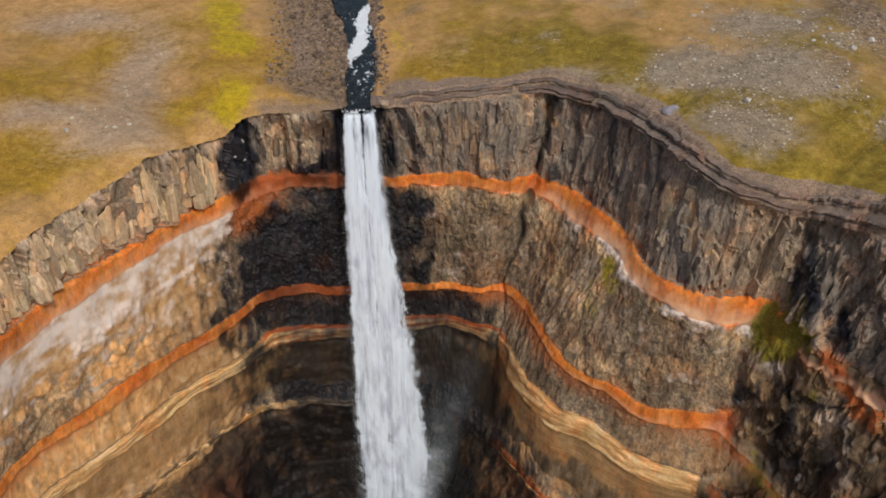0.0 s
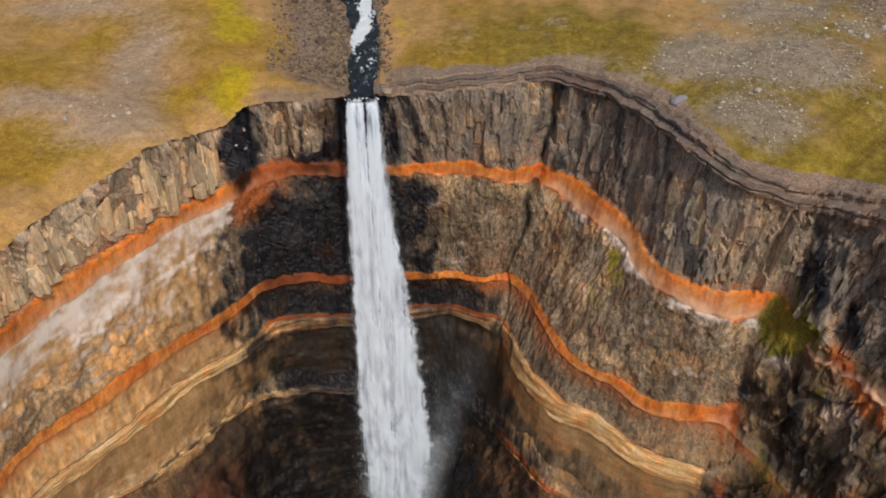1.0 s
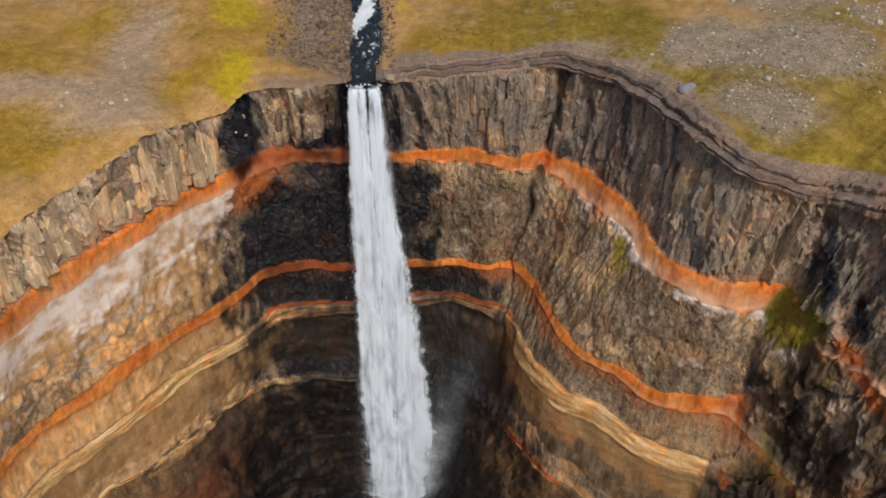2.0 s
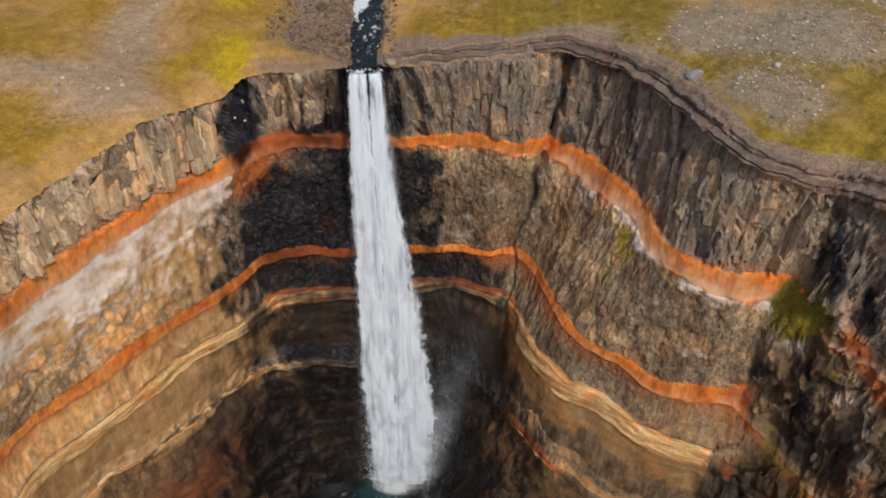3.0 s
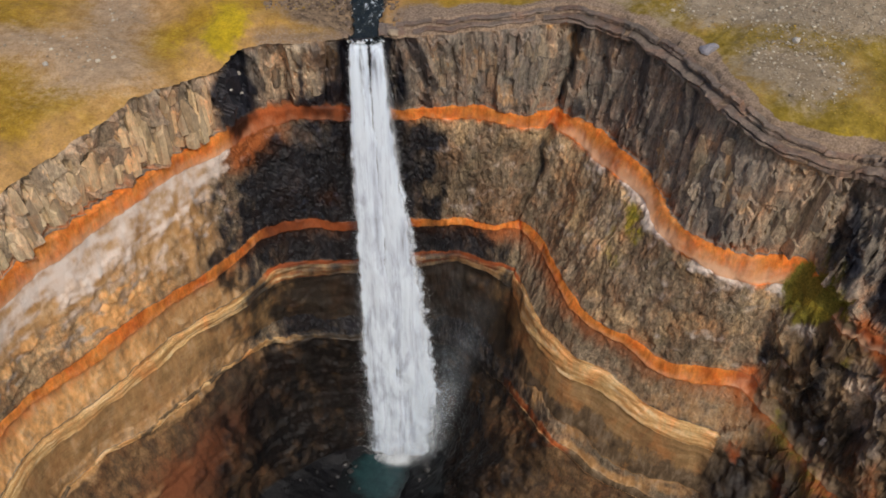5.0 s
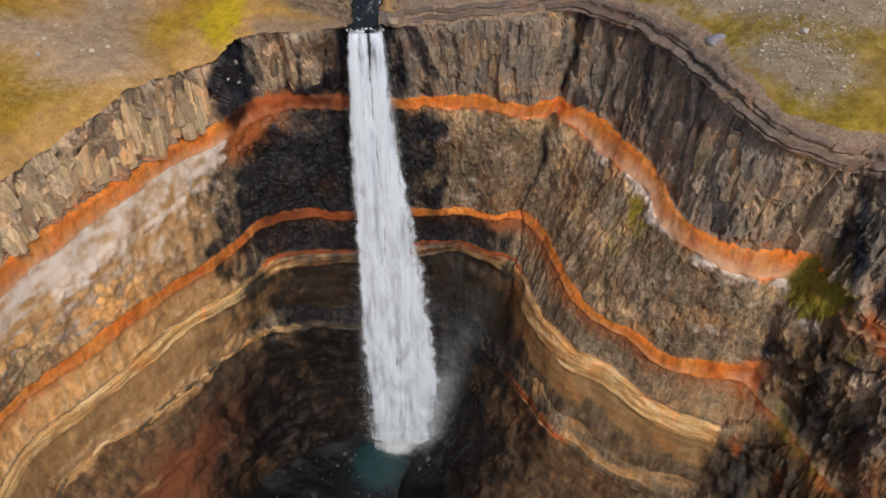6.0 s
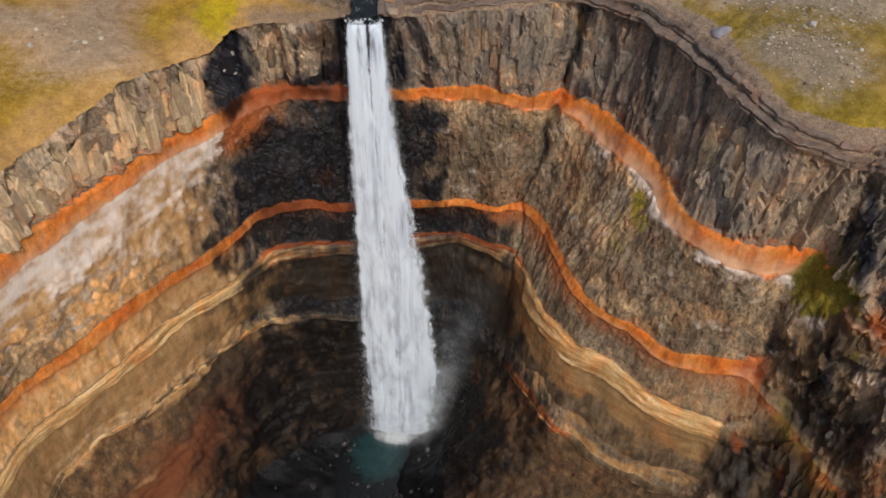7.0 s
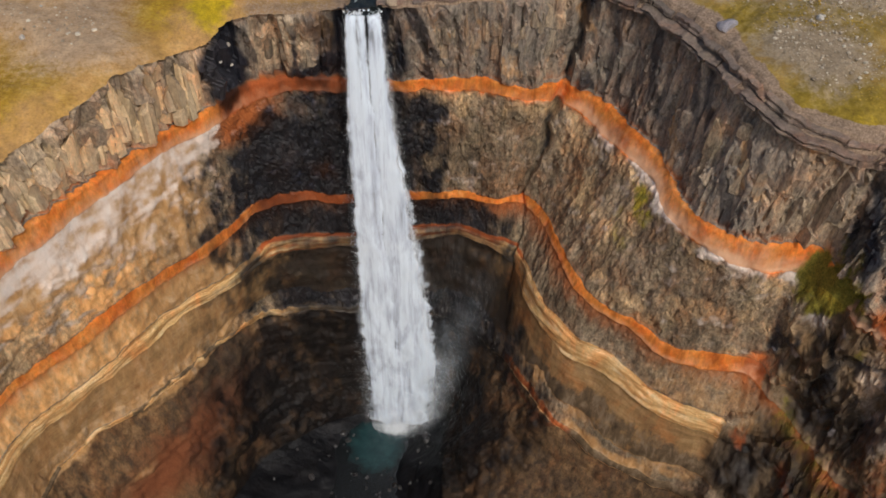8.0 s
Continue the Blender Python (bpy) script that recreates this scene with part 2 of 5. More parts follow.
def ground_material():
    n = Nodes("heath_and_gravel")
    coarse, mid = n.noise(0.05, 5, (1, 1, 1), 0.6), n.noise(0.35, 6, (1, 1, 1), 0.65, 4.0)
    fine = n.noise(2.6, 5, (1, 1, 1), 0.7, 9.0)
    clump = n.noise(0.8, 6, (1, 1, 1), 0.72, 19.0)
    earth = n.ramp(mid, [(0.3, (0.40, 0.228, 0.075)), (0.55, (0.54, 0.305, 0.11)), (0.75, (0.60, 0.375, 0.165))])
    gravel = n.mix(n.field("green"), n.ramp(mid, [(0.3, (0.38, 0.25, 0.145)), (0.7, (0.52, 0.37, 0.235))]), n.ramp(mid, [(0.3, (0.245, 0.185, 0.12)), (0.7, (0.375, 0.295, 0.205))]))
    heath_east = n.ramp(mid, [(0.3, (0.16, 0.108, 0.008)), (0.5, (0.25, 0.17, 0.013)), (0.72, (0.36, 0.255, 0.04))])
    heath = n.ramp(mid, [(0.3, (0.28, 0.155, 0.010)), (0.5, (0.39, 0.222, 0.014)), (0.72, (0.48, 0.295, 0.035))])
    bright = n.ramp(mid, [(0.3, (0.36, 0.255, 0.006)), (0.55, (0.52, 0.36, 0.008)), (0.75, (0.62, 0.40, 0.010))])
    bare = n.ramp(fine, [(0.3, (0.185, 0.125, 0.085)), (0.5, (0.285, 0.20, 0.14)), (0.72, (0.37, 0.275, 0.20))])
    dark = n.ramp(clump, [(0.34, (0.09, 0.06, 0.038)), (0.5, (0.22, 0.15, 0.095)), (0.66, (0.36, 0.25, 0.15))])
    heath = n.mix(n.field("green"), heath, heath_east)
    colour = n.mix(n.edge(n.field("heath"), clump, 0.9, 0.5, 0.38), earth, heath)
    colour = n.mix(n.edge(n.field("gravel"), clump, 1.7, 0.5, 0.4), colour, gravel)
    colour = n.mix(n.edge(n.field("bright"), clump, 0.9, 0.5, 0.28), colour, bright)
    colour = n.mix(n.edge(n.field("dark"), clump, 1.6, 0.5, 0.35), colour, dark)
    colour = n.mix(n.edge(n.field("bare"), fine, 1.0, 0.5, 0.25), colour, bare)
    colour = n.mix(0.55, colour, n.ramp(fine, [(0.3, (0.45, 0.42, 0.36)), (0.5, (1, 1, 1)), (0.72, (1.35, 1.32, 1.25))]), "MULTIPLY")
    colour = n.mix(0.6, colour, n.ramp(clump, [(0.36, (0.6, 0.57, 0.5)), (0.5, (1, 1, 1)), (0.64, (1.22, 1.2, 1.12))]), "MULTIPLY")
    colour = n.mix(0.5, colour, n.ramp(coarse, [(0.3, (0.72, 0.7, 0.66)), (0.7, (1.2, 1.2, 1.2))]), "MULTIPLY")
    relief = n.math("ADD", n.math("MULTIPLY", mid, 0.6), n.math("MULTIPLY", fine, 0.4))
    return n.finish(colour, 0.95, relief, 0.55, 0.5)


ground_mat = ground_material()


def stone_material(name, stops, rough=0.9):
    n = Nodes(name)
    mid, fine = n.noise(0.9, 5), n.noise(5, 4, (1, 1, 1), 0.6, 3)
    spot = n.put("ShaderNodeNewGeometry").outputs["Random Per Island"]
    own = n.put("ShaderNodeObjectInfo").outputs["Random"]
    fac = n.math("FRACT", n.math("ADD", spot, own))
    colour = n.mix(0.6, n.ramp(fac, stops), n.ramp(fine, [(0.3, (0.5, 0.5, 0.5)), (0.7, (1.3, 1.3, 1.3))]), "MULTIPLY")
    return n.finish(colour, rough, n.math("ADD", mid, fine), 0.6, 0.15)


stone_mat = stone_material("plateau_stone", [(0.0, (0.24, 0.185, 0.125)), (0.6, (0.44, 0.36, 0.26)), (1.0, (0.66, 0.58, 0.45))])
bank_mat = stone_material("bank_stone", [(0.0, (0.09, 0.062, 0.042)), (0.5, (0.21, 0.145, 0.10)), (1.0, (0.36, 0.26, 0.18))])
wet_stone_mat = stone_material("wet_stone", [(0.0, (0.018, 0.017, 0.018)), (0.7, (0.04, 0.038, 0.038)), (1.0, (0.075, 0.07, 0.07))], 0.35)


def foam_material(name, hole, colour=(0.74, 0.83, 0.965)):
    """White falling water, torn into long threads."""
    n = Nodes(name)
    thread = n.noise(0.7, 5, (1.0, 1.0, 0.05), 0.55, 2.0, 0.9)
    gush = n.noise(0.36, 4, (1.0, 1.0, 0.26), 0.52, 8.0, 0.8)
    silk = n.noise(2.6, 5, (1.0, 1.0, 0.10), 0.65, 12.0, 0.6)
    fac = n.math("ADD", n.math("MULTIPLY", thread, 0.42), n.math("ADD", n.math("MULTIPLY", gush, 0.43), n.math("MULTIPLY", silk, 0.15)))
    shade = n.ramp(fac, [(0.36, tuple(c * 0.55 for c in colour)), (0.45, tuple(c * 0.84 for c in colour)), (0.53, tuple(min(1, c * 1.08) for c in colour))])
    n.finish(shade, 0.6, fac, 0.3, 0.8)
    body = n.math("ADD", fac, n.math("MULTIPLY", n.field("body"), 0.5))
    alpha = n.put("ShaderNodeMapRange", Value=body, From_Min=hole, From_Max=hole + 0.34)
    alpha.interpolation_type = "SMOOTHSTEP"
    n.t.links.new(alpha.outputs[0], n.out.inputs["Alpha"])
    n.out.inputs["Subsurface Weight"].default_value = 0.0
    return n.m


foam_mat = foam_material("falling_water", 0.40)
veil_mat = foam_material("water_veil", 0.57)


def river_material():
    n = Nodes("river_water")
    rip, fleck = n.noise(0.9, 5, (1, 0.6, 1), 0.6, 1.0, 0.6), n.noise(1.4, 6, (1, 0.45, 1), 0.72, 6.0, 0.8)
    white = n.edge(n.field("foam"), fleck, 1.5, 0.62, 0.10)
    colour = n.mix(white, n.ramp(rip, [(0.35, (0.006, 0.010, 0.010)), (0.7, (0.03, 0.034, 0.03))]), (0.8, 0.84, 0.86))
    return n.finish(colour, n.grey(white, 0.12, 0.8), n.math("ADD", rip, fleck), 0.7, 0.5)


def pool_material():
    n = Nodes("pool_water")
    rip, fleck = n.noise(0.5, 5, (1, 1, 1), 0.6, 1.0, 0.6), n.noise(0.8, 6, (1, 1, 1), 0.7, 6.0, 0.4)
    white = n.edge(n.field("foam"), fleck, 1.0, 0.55, 0.2)
    teal = n.mix(n.edge(n.field("teal"), rip, 0.6, 0.4, 0.3), (0.008, 0.010, 0.012), n.ramp(rip, [(0.3, (0.010, 0.034, 0.038)), (0.75, (0.022, 0.062, 0.066))]))
    return n.finish(n.mix(white, teal, (0.75, 0.8, 0.82)), n.grey(white, 0.16, 0.8), n.math("ADD", rip, fleck), 0.5, 0.3)


river_mat, pool_mat = river_material(), pool_material()


def spray_material():
    n = Nodes("spray_drops")
    return n.finish(n.ramp(n.noise(0.3), [(0.3, (0.72, 0.76, 0.8)), (0.7, (0.9, 0.92, 0.94))]), 0.5)


spray_mat = spray_material()

# ---- meshes from arrays ----


def sheet(name, P, material, parent=None, fields=None, flat=False, **tags):
    """A grid of points (rows, columns, 3) as one mesh object."""
    r, c = P.shape[:2]
    k = np.arange(r * c).reshape(r, c)
    quads = np.stack([k[:-1, :-1], k[1:, :-1], k[1:, 1:], k[:-1, 1:]], -1).reshape(-1, 4)
    return solid(name, P.reshape(-1, 3), quads, material, parent, fields, flat, **tags)


def solid(name, verts, faces, material, parent=None, fields=None, flat=True, **tags):
    me = bpy.data.meshes.new(name)
    faces = np.asarray(faces)
    me.vertices.add(len(verts))
    me.vertices.foreach_set("co", np.asarray(verts, np.float32).ravel())
    me.loops.add(faces.size)
    me.loops.foreach_set("vertex_index", faces.ravel().astype(np.int32))
    me.polygons.add(len(faces))
    me.polygons.foreach_set("loop_start", np.arange(0, faces.size, faces.shape[1], dtype=np.int32))
    me.polygons.foreach_set("use_smooth", np.broadcast_to(np.logical_not(flat), len(faces)))
    for key, value in (fields or {}).items():
        me.attributes.new(key, "FLOAT", "POINT").data.foreach_set("value", np.asarray(value, np.float32).ravel())
    me.materials.append(material)
    me.update()
    me.validate()
    ob = new(name, me)
    ob.parent = parent
    return tagged(ob, **tags)


# ---- plan of the gorge: one curve for each bed, bay by bay ----
FAR_LEFT = [(-200, -420), (-135, -130), (-100, 10), (-84, 80)]
FAR_RIGHT = [(92, 92), (108, 20), (138, -120), (205, -420)]
BRINK = [(-69.2, 112.1), (-63.8, 123.2), (-57.6, 133.1), (-50.6, 143.1), (-45.5, 150.3), (-40.9, 153.7), (-36.3, 159.9), (-30, 162), (-20.5, 164.8), (-11, 166.2), (3, 168.2), (13, 169.4),
         (20.5, 170.5), (27.9, 167.4), (33.3, 161.6), (37.9, 153.9), (40.9, 147), (43.7, 141.2), (48.9, 136.8), (55.5, 134.3), (60.9, 134.9), (64.8, 132.1), (69.5, 128), (77, 119)]
RED_UPPER = [(-68.6, 113.1), (-61.9, 124.1), (-56.5, 132.8), (-51, 142.3), (-46, 150.5), (-41.5, 154.9), (-37.4, 162.2), (-30.1, 166.7), (-22, 168.9), (-9.8, 170), (3, 170.8), (12, 170),
         (19.4, 171.1), (25.3, 167.2), (30.5, 159.6), (35.5, 152.5), (37.5, 145.8), (41.3, 140.1), (47, 138.1), (53.5, 137.3), (59.1, 137.8), (61.6, 133.1), (66, 128.5), (74, 120)]
RED_LOWER = [(-72.3, 112.2), (-64.8, 123.7), (-58.1, 133.5), (-50.6, 142.7), (-44.9, 150.6), (-42.2, 155.1), (-38.7, 161.7), (-30, 166.4), (-23, 166.9), (-8, 169.6), (1, 171.2), (8, 169.5),
         (13.6, 170.4), (17.9, 164.4), (20.2, 156.7), (22.9, 149.4), (27.2, 145), (34.7, 140.5), (40.1, 136.2), (47.1, 135.5), (54.2, 134.9), (58.9, 131.6), (63.5, 126.5), (68.5, 117)]
OCHRE = [(-71.9, 111.4), (-65.2, 123.3), (-58.4, 133.4), (-53.2, 142.2), (-45.2, 150.4), (-41.3, 155.5), (-37.2, 160.7), (-31.1, 164.1), (-22, 166.1), (-7.1, 168.6), (0, 170), (6.9, 166.8),
         (11.5, 164.6), (14.8, 158.3), (17.1, 152.5), (19.6, 147.5), (23.7, 143.3), (29.8, 140.1), (36.1, 135.4), (42, 131.6), (49.7, 129.1), (55.1, 126.7), (60, 121.5), (64, 112.5)]
LOWER = [(-72.1, 113), (-68.1, 124), (-60.1, 132.1), (-53.9, 140.9), (-47.8, 150.4), (-44, 156.8), (-38.8, 160.7), (-32, 163.3), (-22, 165), (-8, 166), (0, 165.5), (6, 162),
         (9.5, 158.5), (12.5, 154), (15, 149), (18, 143.5), (20.5, 139.5), (24, 136.5), (30, 132.5), (38, 128.5), (46, 124.5), (52, 120), (55.5, 114), (58, 106)]
FOOT = [(-62, 108), (-57, 119), (-52, 129), (-46.5, 139), (-42.5, 147), (-39.5, 151), (-35, 156), (-29, 160), (-22, 162.5), (-9, 162.5), (-4, 160), (-2, 157),
        (-1.5, 154), (-1.5, 151), (-1.5, 148.5), (-1, 146), (-1, 143), (-1, 139.5), (0, 134), (2, 128), (5, 122), (9, 116), (14, 110), (20, 102)]
THALWEG = (95, 108, 118, 128, 136, 141, 146, 150, 153, 153, 151, 149, 147, 145, 143, 140, 137, 133, 128, 122, 116, 110, 102, 92)


def far_in(points, inset, side):
    return [(x + inset * side, y) for x, y in points]


def plan(points, inset):
    return np.array(far_in(FAR_LEFT, inset, 1) + points + far_in(FAR_RIGHT, inset, -1), float)


RINGS = [plan(BRINK, 0), plan(RED_UPPER, 1), plan(RED_LOWER, 4), plan(OCHRE, 7), plan(LOWER, 12), plan(FOOT, 45),
         np.array([(0, -420), (0, -130), (-10, 10), (-14, 75)] + [(-16, y) for y in THALWEG] + [(-14, 74), (-10, 10), (0, -130), (0, -420)], float)]
BAYS = len(RINGS[0])


def curve(knots, u):
    """A smooth curve through knots at whole steps of u."""
    knots = np.asarray(knots, float)
    i = np.clip(np.floor(u).astype(int), 0, len(knots) - 2)
    f = (u - i)[(...,) + (None,) * (knots.ndim - 1)]
    a, b, c, d = (knots[np.clip(i + k, 0, len(knots) - 1)] for k in (-1, 0, 1, 2))
    return 0.5 * (2 * b + (c - a) * f + (2 * a - 5 * b + 4 * c - d) * f**2 + (3 * b - a - 3 * c + d) * f**3)


STEP = 0.34
fine_u = np.linspace(0, BAYS - 1, 20001)
line = curve(RINGS[1], fine_u)
pace = np.linalg.norm(np.diff(line, axis=0), axis=1)
near = (fine_u[1:] > 3.7) & (fine_u[1:] < BAYS - 4.6)
arc = np.concatenate([[0], np.cumsum(pace / np.where(near, STEP, 6.0))])
U = np.interp(np.arange(0, arc[-1], 1.0), arc, fine_u)
RUN = np.interp(U, fine_u, np.concatenate([[0], np.cumsum(pace)]))
COLS = len(U)
ring_xy = [curve(k, U) for k in RINGS]

t0 = np.gradient(ring_xy[0], axis=0)
n0 = np.stack([t0[:, 1], -t0[:, 0]], 1) / np.linalg.norm(t0, axis=1)[:, None]
jag, _a, _b = cells(RUN / 2.1, 0 * RUN + 0.5, 31)
big_jag, _a, _b = cells(RUN / 6.0, 0 * RUN + 0.5, 33)
ring_xy[0] = ring_xy[0] + n0 * (np.interp(U, (3, 5, 10, 13, 26), (0.7, 0.7, 0.55, 0.35, 0.5)) * (0.6 * jag + 0.6 * big_jag + 0.5 * fbm(RUN / 1.5, 0 * RUN, 0 * RUN, 3, 35)))[:, None]

# heights of the beds from bay to bay: they dip gently to the east
LEVELS = [(123.1, 125.3, 125.1, 126.5, 125.2, 124.5, 126, 125.7, 125, 124.9, 125.2, 125.1, 125.8, 125.3, 124.5, 124.9, 125.1, 125, 123, 121.8, 120, 120, 121.5, 122.2),
          (111.8, 112.9, 112.6, 112.3, 111.6, 112, 110.5, 110, 108.5, 107.1, 107.9, 106.6, 106.2, 106.2, 106.1, 104.6, 102.7, 102.5, 101.4, 101, 100.4, 98.6, 96.7, 94.9),
          (84.8, 85.3, 86, 85.4, 84.7, 84.5, 83.4, 81.9, 81.3, 79.9, 79.2, 78.9, 79.4, 79.7, 80, 79.1, 76.8, 76.4, 74.9, 74.4, 73.6, 70.6, 68.2, 66.4),
          (74, 72.5, 72.9, 72.6, 72.4, 72.3, 72.3, 71.3, 69.9, 71, 70, 70.2, 70.1, 69.8, 69.4, 67.8, 66.2, 66.5, 64.2, 62.1, 62.1, 59.7, 57.9, 56.9),
          (56.1, 56.4, 54.7, 55, 53, 51.4, 49.9, 50.1, 48.7, 46.4, 45, 43.7, 43.2, 44.5, 45.6, 46, 46, 45, 42, 42, 42, 46, 48.3, 50)]
ring_z = [np.interp(U, np.arange(4, 28), level) for level in LEVELS]
ring_z.append(np.interp(U, (0, 4, 8, 10, 12, 13, 15, 17, 20, 24, 28, 31), (4, 18, 14, 11.5, 9.6, 9.6, 14, 18, 19, 18, 15, 4)))
ring_z.append(np.interp(U, (0, 3, 5, 7, 9, 16, 20, 24, 28, 31), (-30, -1, 3, 5.5, 6.2, 6.2, 5.5, 3, -1, -30)))
kernel = np.exp(-np.linspace(-2, 2, 25) ** 2)
for k in range(5):
    ring_z[k] = np.convolve(np.pad(ring_z[k], 12, "edge"), kernel / kernel.sum(), "valid") + 0.75 * fbm(RUN / 7, RUN * 0 + k * 9.7, RUN * 0, 6, 40 + k, 0.62)

# beds from the brink down: name, upper ring, fractions from ring to ring, rows
BEDS = [("upper_lava_flow", 0, 0.0, 1.0, 58), ("upper_red_bed", 1, 0.0, 0.12, 11), ("middle_lava_flow", 1, 0.12, 1.0, 74), ("lower_red_bed", 2, 0.0, 0.25, 10),
        ("thin_lava_flow", 2, 0.25, 0.93, 22), ("ochre_bed_top", 2, 0.93, 1.0, 4), ("ochre_bed", 3, 0.0, 0.2, 14), ("tan_tuff_bed", 3, 0.2, 0.72, 28), ("dark_flow", 3, 0.72, 0.93, 14),
        ("lower_ochre_bed", 3, 0.93, 1.0, 5), ("lowest_lava_flow", 4, 0.0, 1.0, 110), ("gorge_floor", 5, 0.0, 1.0, 44)]
# how far each border between beds wanders, as fractions of its span
WANDER = {(1, 0.12): 0.025, (2, 0.25): 0.05, (2, 0.93): 0.03, (3, 0.2): 0.02, (3, 0.72): 0.10, (3, 0.93): 0.05}
border = {}
for seed, (key, amount) in enumerate(WANDER.items()):
    border[key] = amount * (fbm(RUN / 9, 0 * RUN, 0 * RUN, 5, 200 + seed, 0.65) * 1.6)
BAY = np.arange(4, 26)
border[1, 0.12] += np.interp(U, BAY, (0.18, 0.18, 0.17, 0.115, 0.125, 0.145, 0.145, 0.116, 0.12, 0.092, 0.1, 0.094, 0.13, 0.18, 0.17, 0.145, 0.135, 0.155, 0.18, 0.22, 0.22, 0.12)) - 0.12
border[2, 0.25] += np.interp(U, BAY, (0.24, 0.25, 0.29, 0.29, 0.27, 0.21, 0.22, 0.196, 0.17, 0.23, 0.23, 0.19, 0.19, 0.184, 0.18, 0.22, 0.21, 0.25, 0.28, 0.31, 0.25, 0.25)) - 0.25
border[3, 0.2] += np.interp(U, BAY, (0.177, 0.17, 0.165, 0.17, 0.144, 0.132, 0.15, 0.15, 0.126, 0.11, 0.09, 0.08, 0.15, 0.2, 0.21, 0.235, 0.23, 0.185, 0.16, 0.18, 0.16, 0.16)) - 0.2
rows, owner = [], []
for b, (name, k, lo, hi, count) in enumerate(BEDS):
    for f in np.linspace(0, 1, count, endpoint=False):
        rows.append((k, lo + (hi - lo) * f, lo + border.get((k, lo), 0 * RUN) * 1.0, hi + border.get((k, hi), 0 * RUN), f))
        owner.append(b)
rows.append((5, 1.0, 0 * RUN, 0 * RUN + 1, 1.0))
owner.append(len(BEDS) - 1)
owner = np.array(owner)
ROWS_N = len(rows)
P = np.zeros((ROWS_N, COLS, 3))
for r, (k, _f, low, high, t) in enumerate(rows):
    f = low + (high - low) * t
    g = f if k < 5 else f**0.8
    P[r, :, :2] = ring_xy[k] * (1 - f)[:, None] + ring_xy[k + 1] * f[:, None]
    P[r, :, 2] = ring_z[k] * (1 - g) + ring_z[k + 1] * g
rows = [(k, f) for k, f, *_rest in rows]
# the borders of the beds waver
ragged = fbm(RUN[None, :] / 2.3 + 0 * P[..., 2], P[..., 2] / 30, 0 * P[..., 2], 4, 61)
P[1:-1, :, 2] += 0.2 * ragged[1:-1] * np.array([1.0 if 0 < owner[r] < 11 else 0.25 for r in range(1, ROWS_N - 1)])[:, None]


def normals(P):
    du, dv = np.gradient(P, axis=1), np.gradient(P, axis=0)
    n = np.cross(du, dv)
    return n / (np.linalg.norm(n, axis=2, keepdims=True) + 1e-9)


def blur_columns(A, width):
    k = np.exp(-np.linspace(-2, 2, width) ** 2)
    k /= k.sum()
    out = np.zeros_like(A)
    pad = np.pad(A, ((0, 0), (width // 2, width // 2), (0, 0)), "edge")
    for i, w in enumerate(k):
        out += w * pad[:, i:i + A.shape[1]]
    return out


def blur_rows(A, width):
    return np.transpose(blur_columns(np.transpose(A, (1, 0, 2)), width), (1, 0, 2))


N = normals(blur_rows(blur_columns(P, 21), 9))
N *= np.where((N[..., :2] * (np.array([-16.0, 120.0]) - P[..., :2])).sum(-1) + N[..., 2] * 40 < 0, -1, 1)[..., None]
X, Y, Z = P[..., 0], P[..., 1], P[..., 2]
R2 = RUN[None, :] + 0 * Z
lateral = 1.2 * fbm(R2 / 9, Z / 9, 0 * Z, 3, 3)

# relief of each kind of bed, in metres along the face's normal
swell = 1.2 * fbm(X / 11, Y / 11, Z / 16, 4, 5)
wild = smooth(23.6, 25.0, U)[None, :]
ev, es, ee = cells(R2 / 5.0 + 0.5 * lateral, Z / 11 + 0.4 * lateral, 41)
swell = swell + wild * (4.4 * fbm(X / 8, Y / 8, Z / 14, 4, 6, 0.55) + 2.2 * (0.6 - 2 * np.abs(fbm(R2 / 6, Z / 13, 0 * Z, 5, 45, 0.6))) + 0.9 * ev + 2.0 * es)
cleft = np.abs(U[None, :] - 16.0 - 0.26 * fbm(Z / 9, 0 * Z, 0 * Z, 4, 43)) / (0.10 + 0.07 * fbm(Z / 4, R2 / 3, 0 * Z, 3, 47))
swell = swell - np.exp(-cleft**2) * (0.9 * (1 - smooth(34, 44, 125 - Z)) + 1.0 * (1 - smooth(58, 70, 125 - Z)))
av, as_, ae = cells((R2 + 0.8 * lateral) / 4.6, (Z + 2 * lateral) / 26, 7)
cv, cs, ce = cells((R2 + 0.5 * lateral) / 1.5, Z / 11 + 0.25 * lateral, 11)
kv, ks, ke = cells((R2 + lateral) / 1.9, (Z + 1.5 * lateral) / 4.6, 13)
blocky = np.interp(U, (3, 9.4, 10.2, 31), (1, 1, 0.25, 0.35))[None, :]
gap = fbm(R2 / 3.1, Z / 12, 0 * Z, 3, 17)
column_relief = 0.75 * av + 0.5 * as_ + (1 - 0.4 * blocky) * (0.45 * cv + 0.45 * cs) + blocky * (1.0 * kv + 2.2 * ks) - 0.9 * (1 - smooth(0, 0.10, ce)) * smooth(0.0, 0.35, gap) + 0.4 * fbm(R2 / 1.3, Z / 4, 0 * Z, 4, 8)
bv, bs, be = cells((R2 + 1.6 * lateral) / 2.3, (Z + 2 * lateral) / 3.4, 21)
dv_, ds_, de_ = cells((R2 + lateral) / 1.0, (Z + lateral) / 1.5, 25)
crag = 1 - 2 * np.abs(fbm(R2 / 4.5 + 0.3 * lateral, Z / 8, 0 * Z, 5, 27))
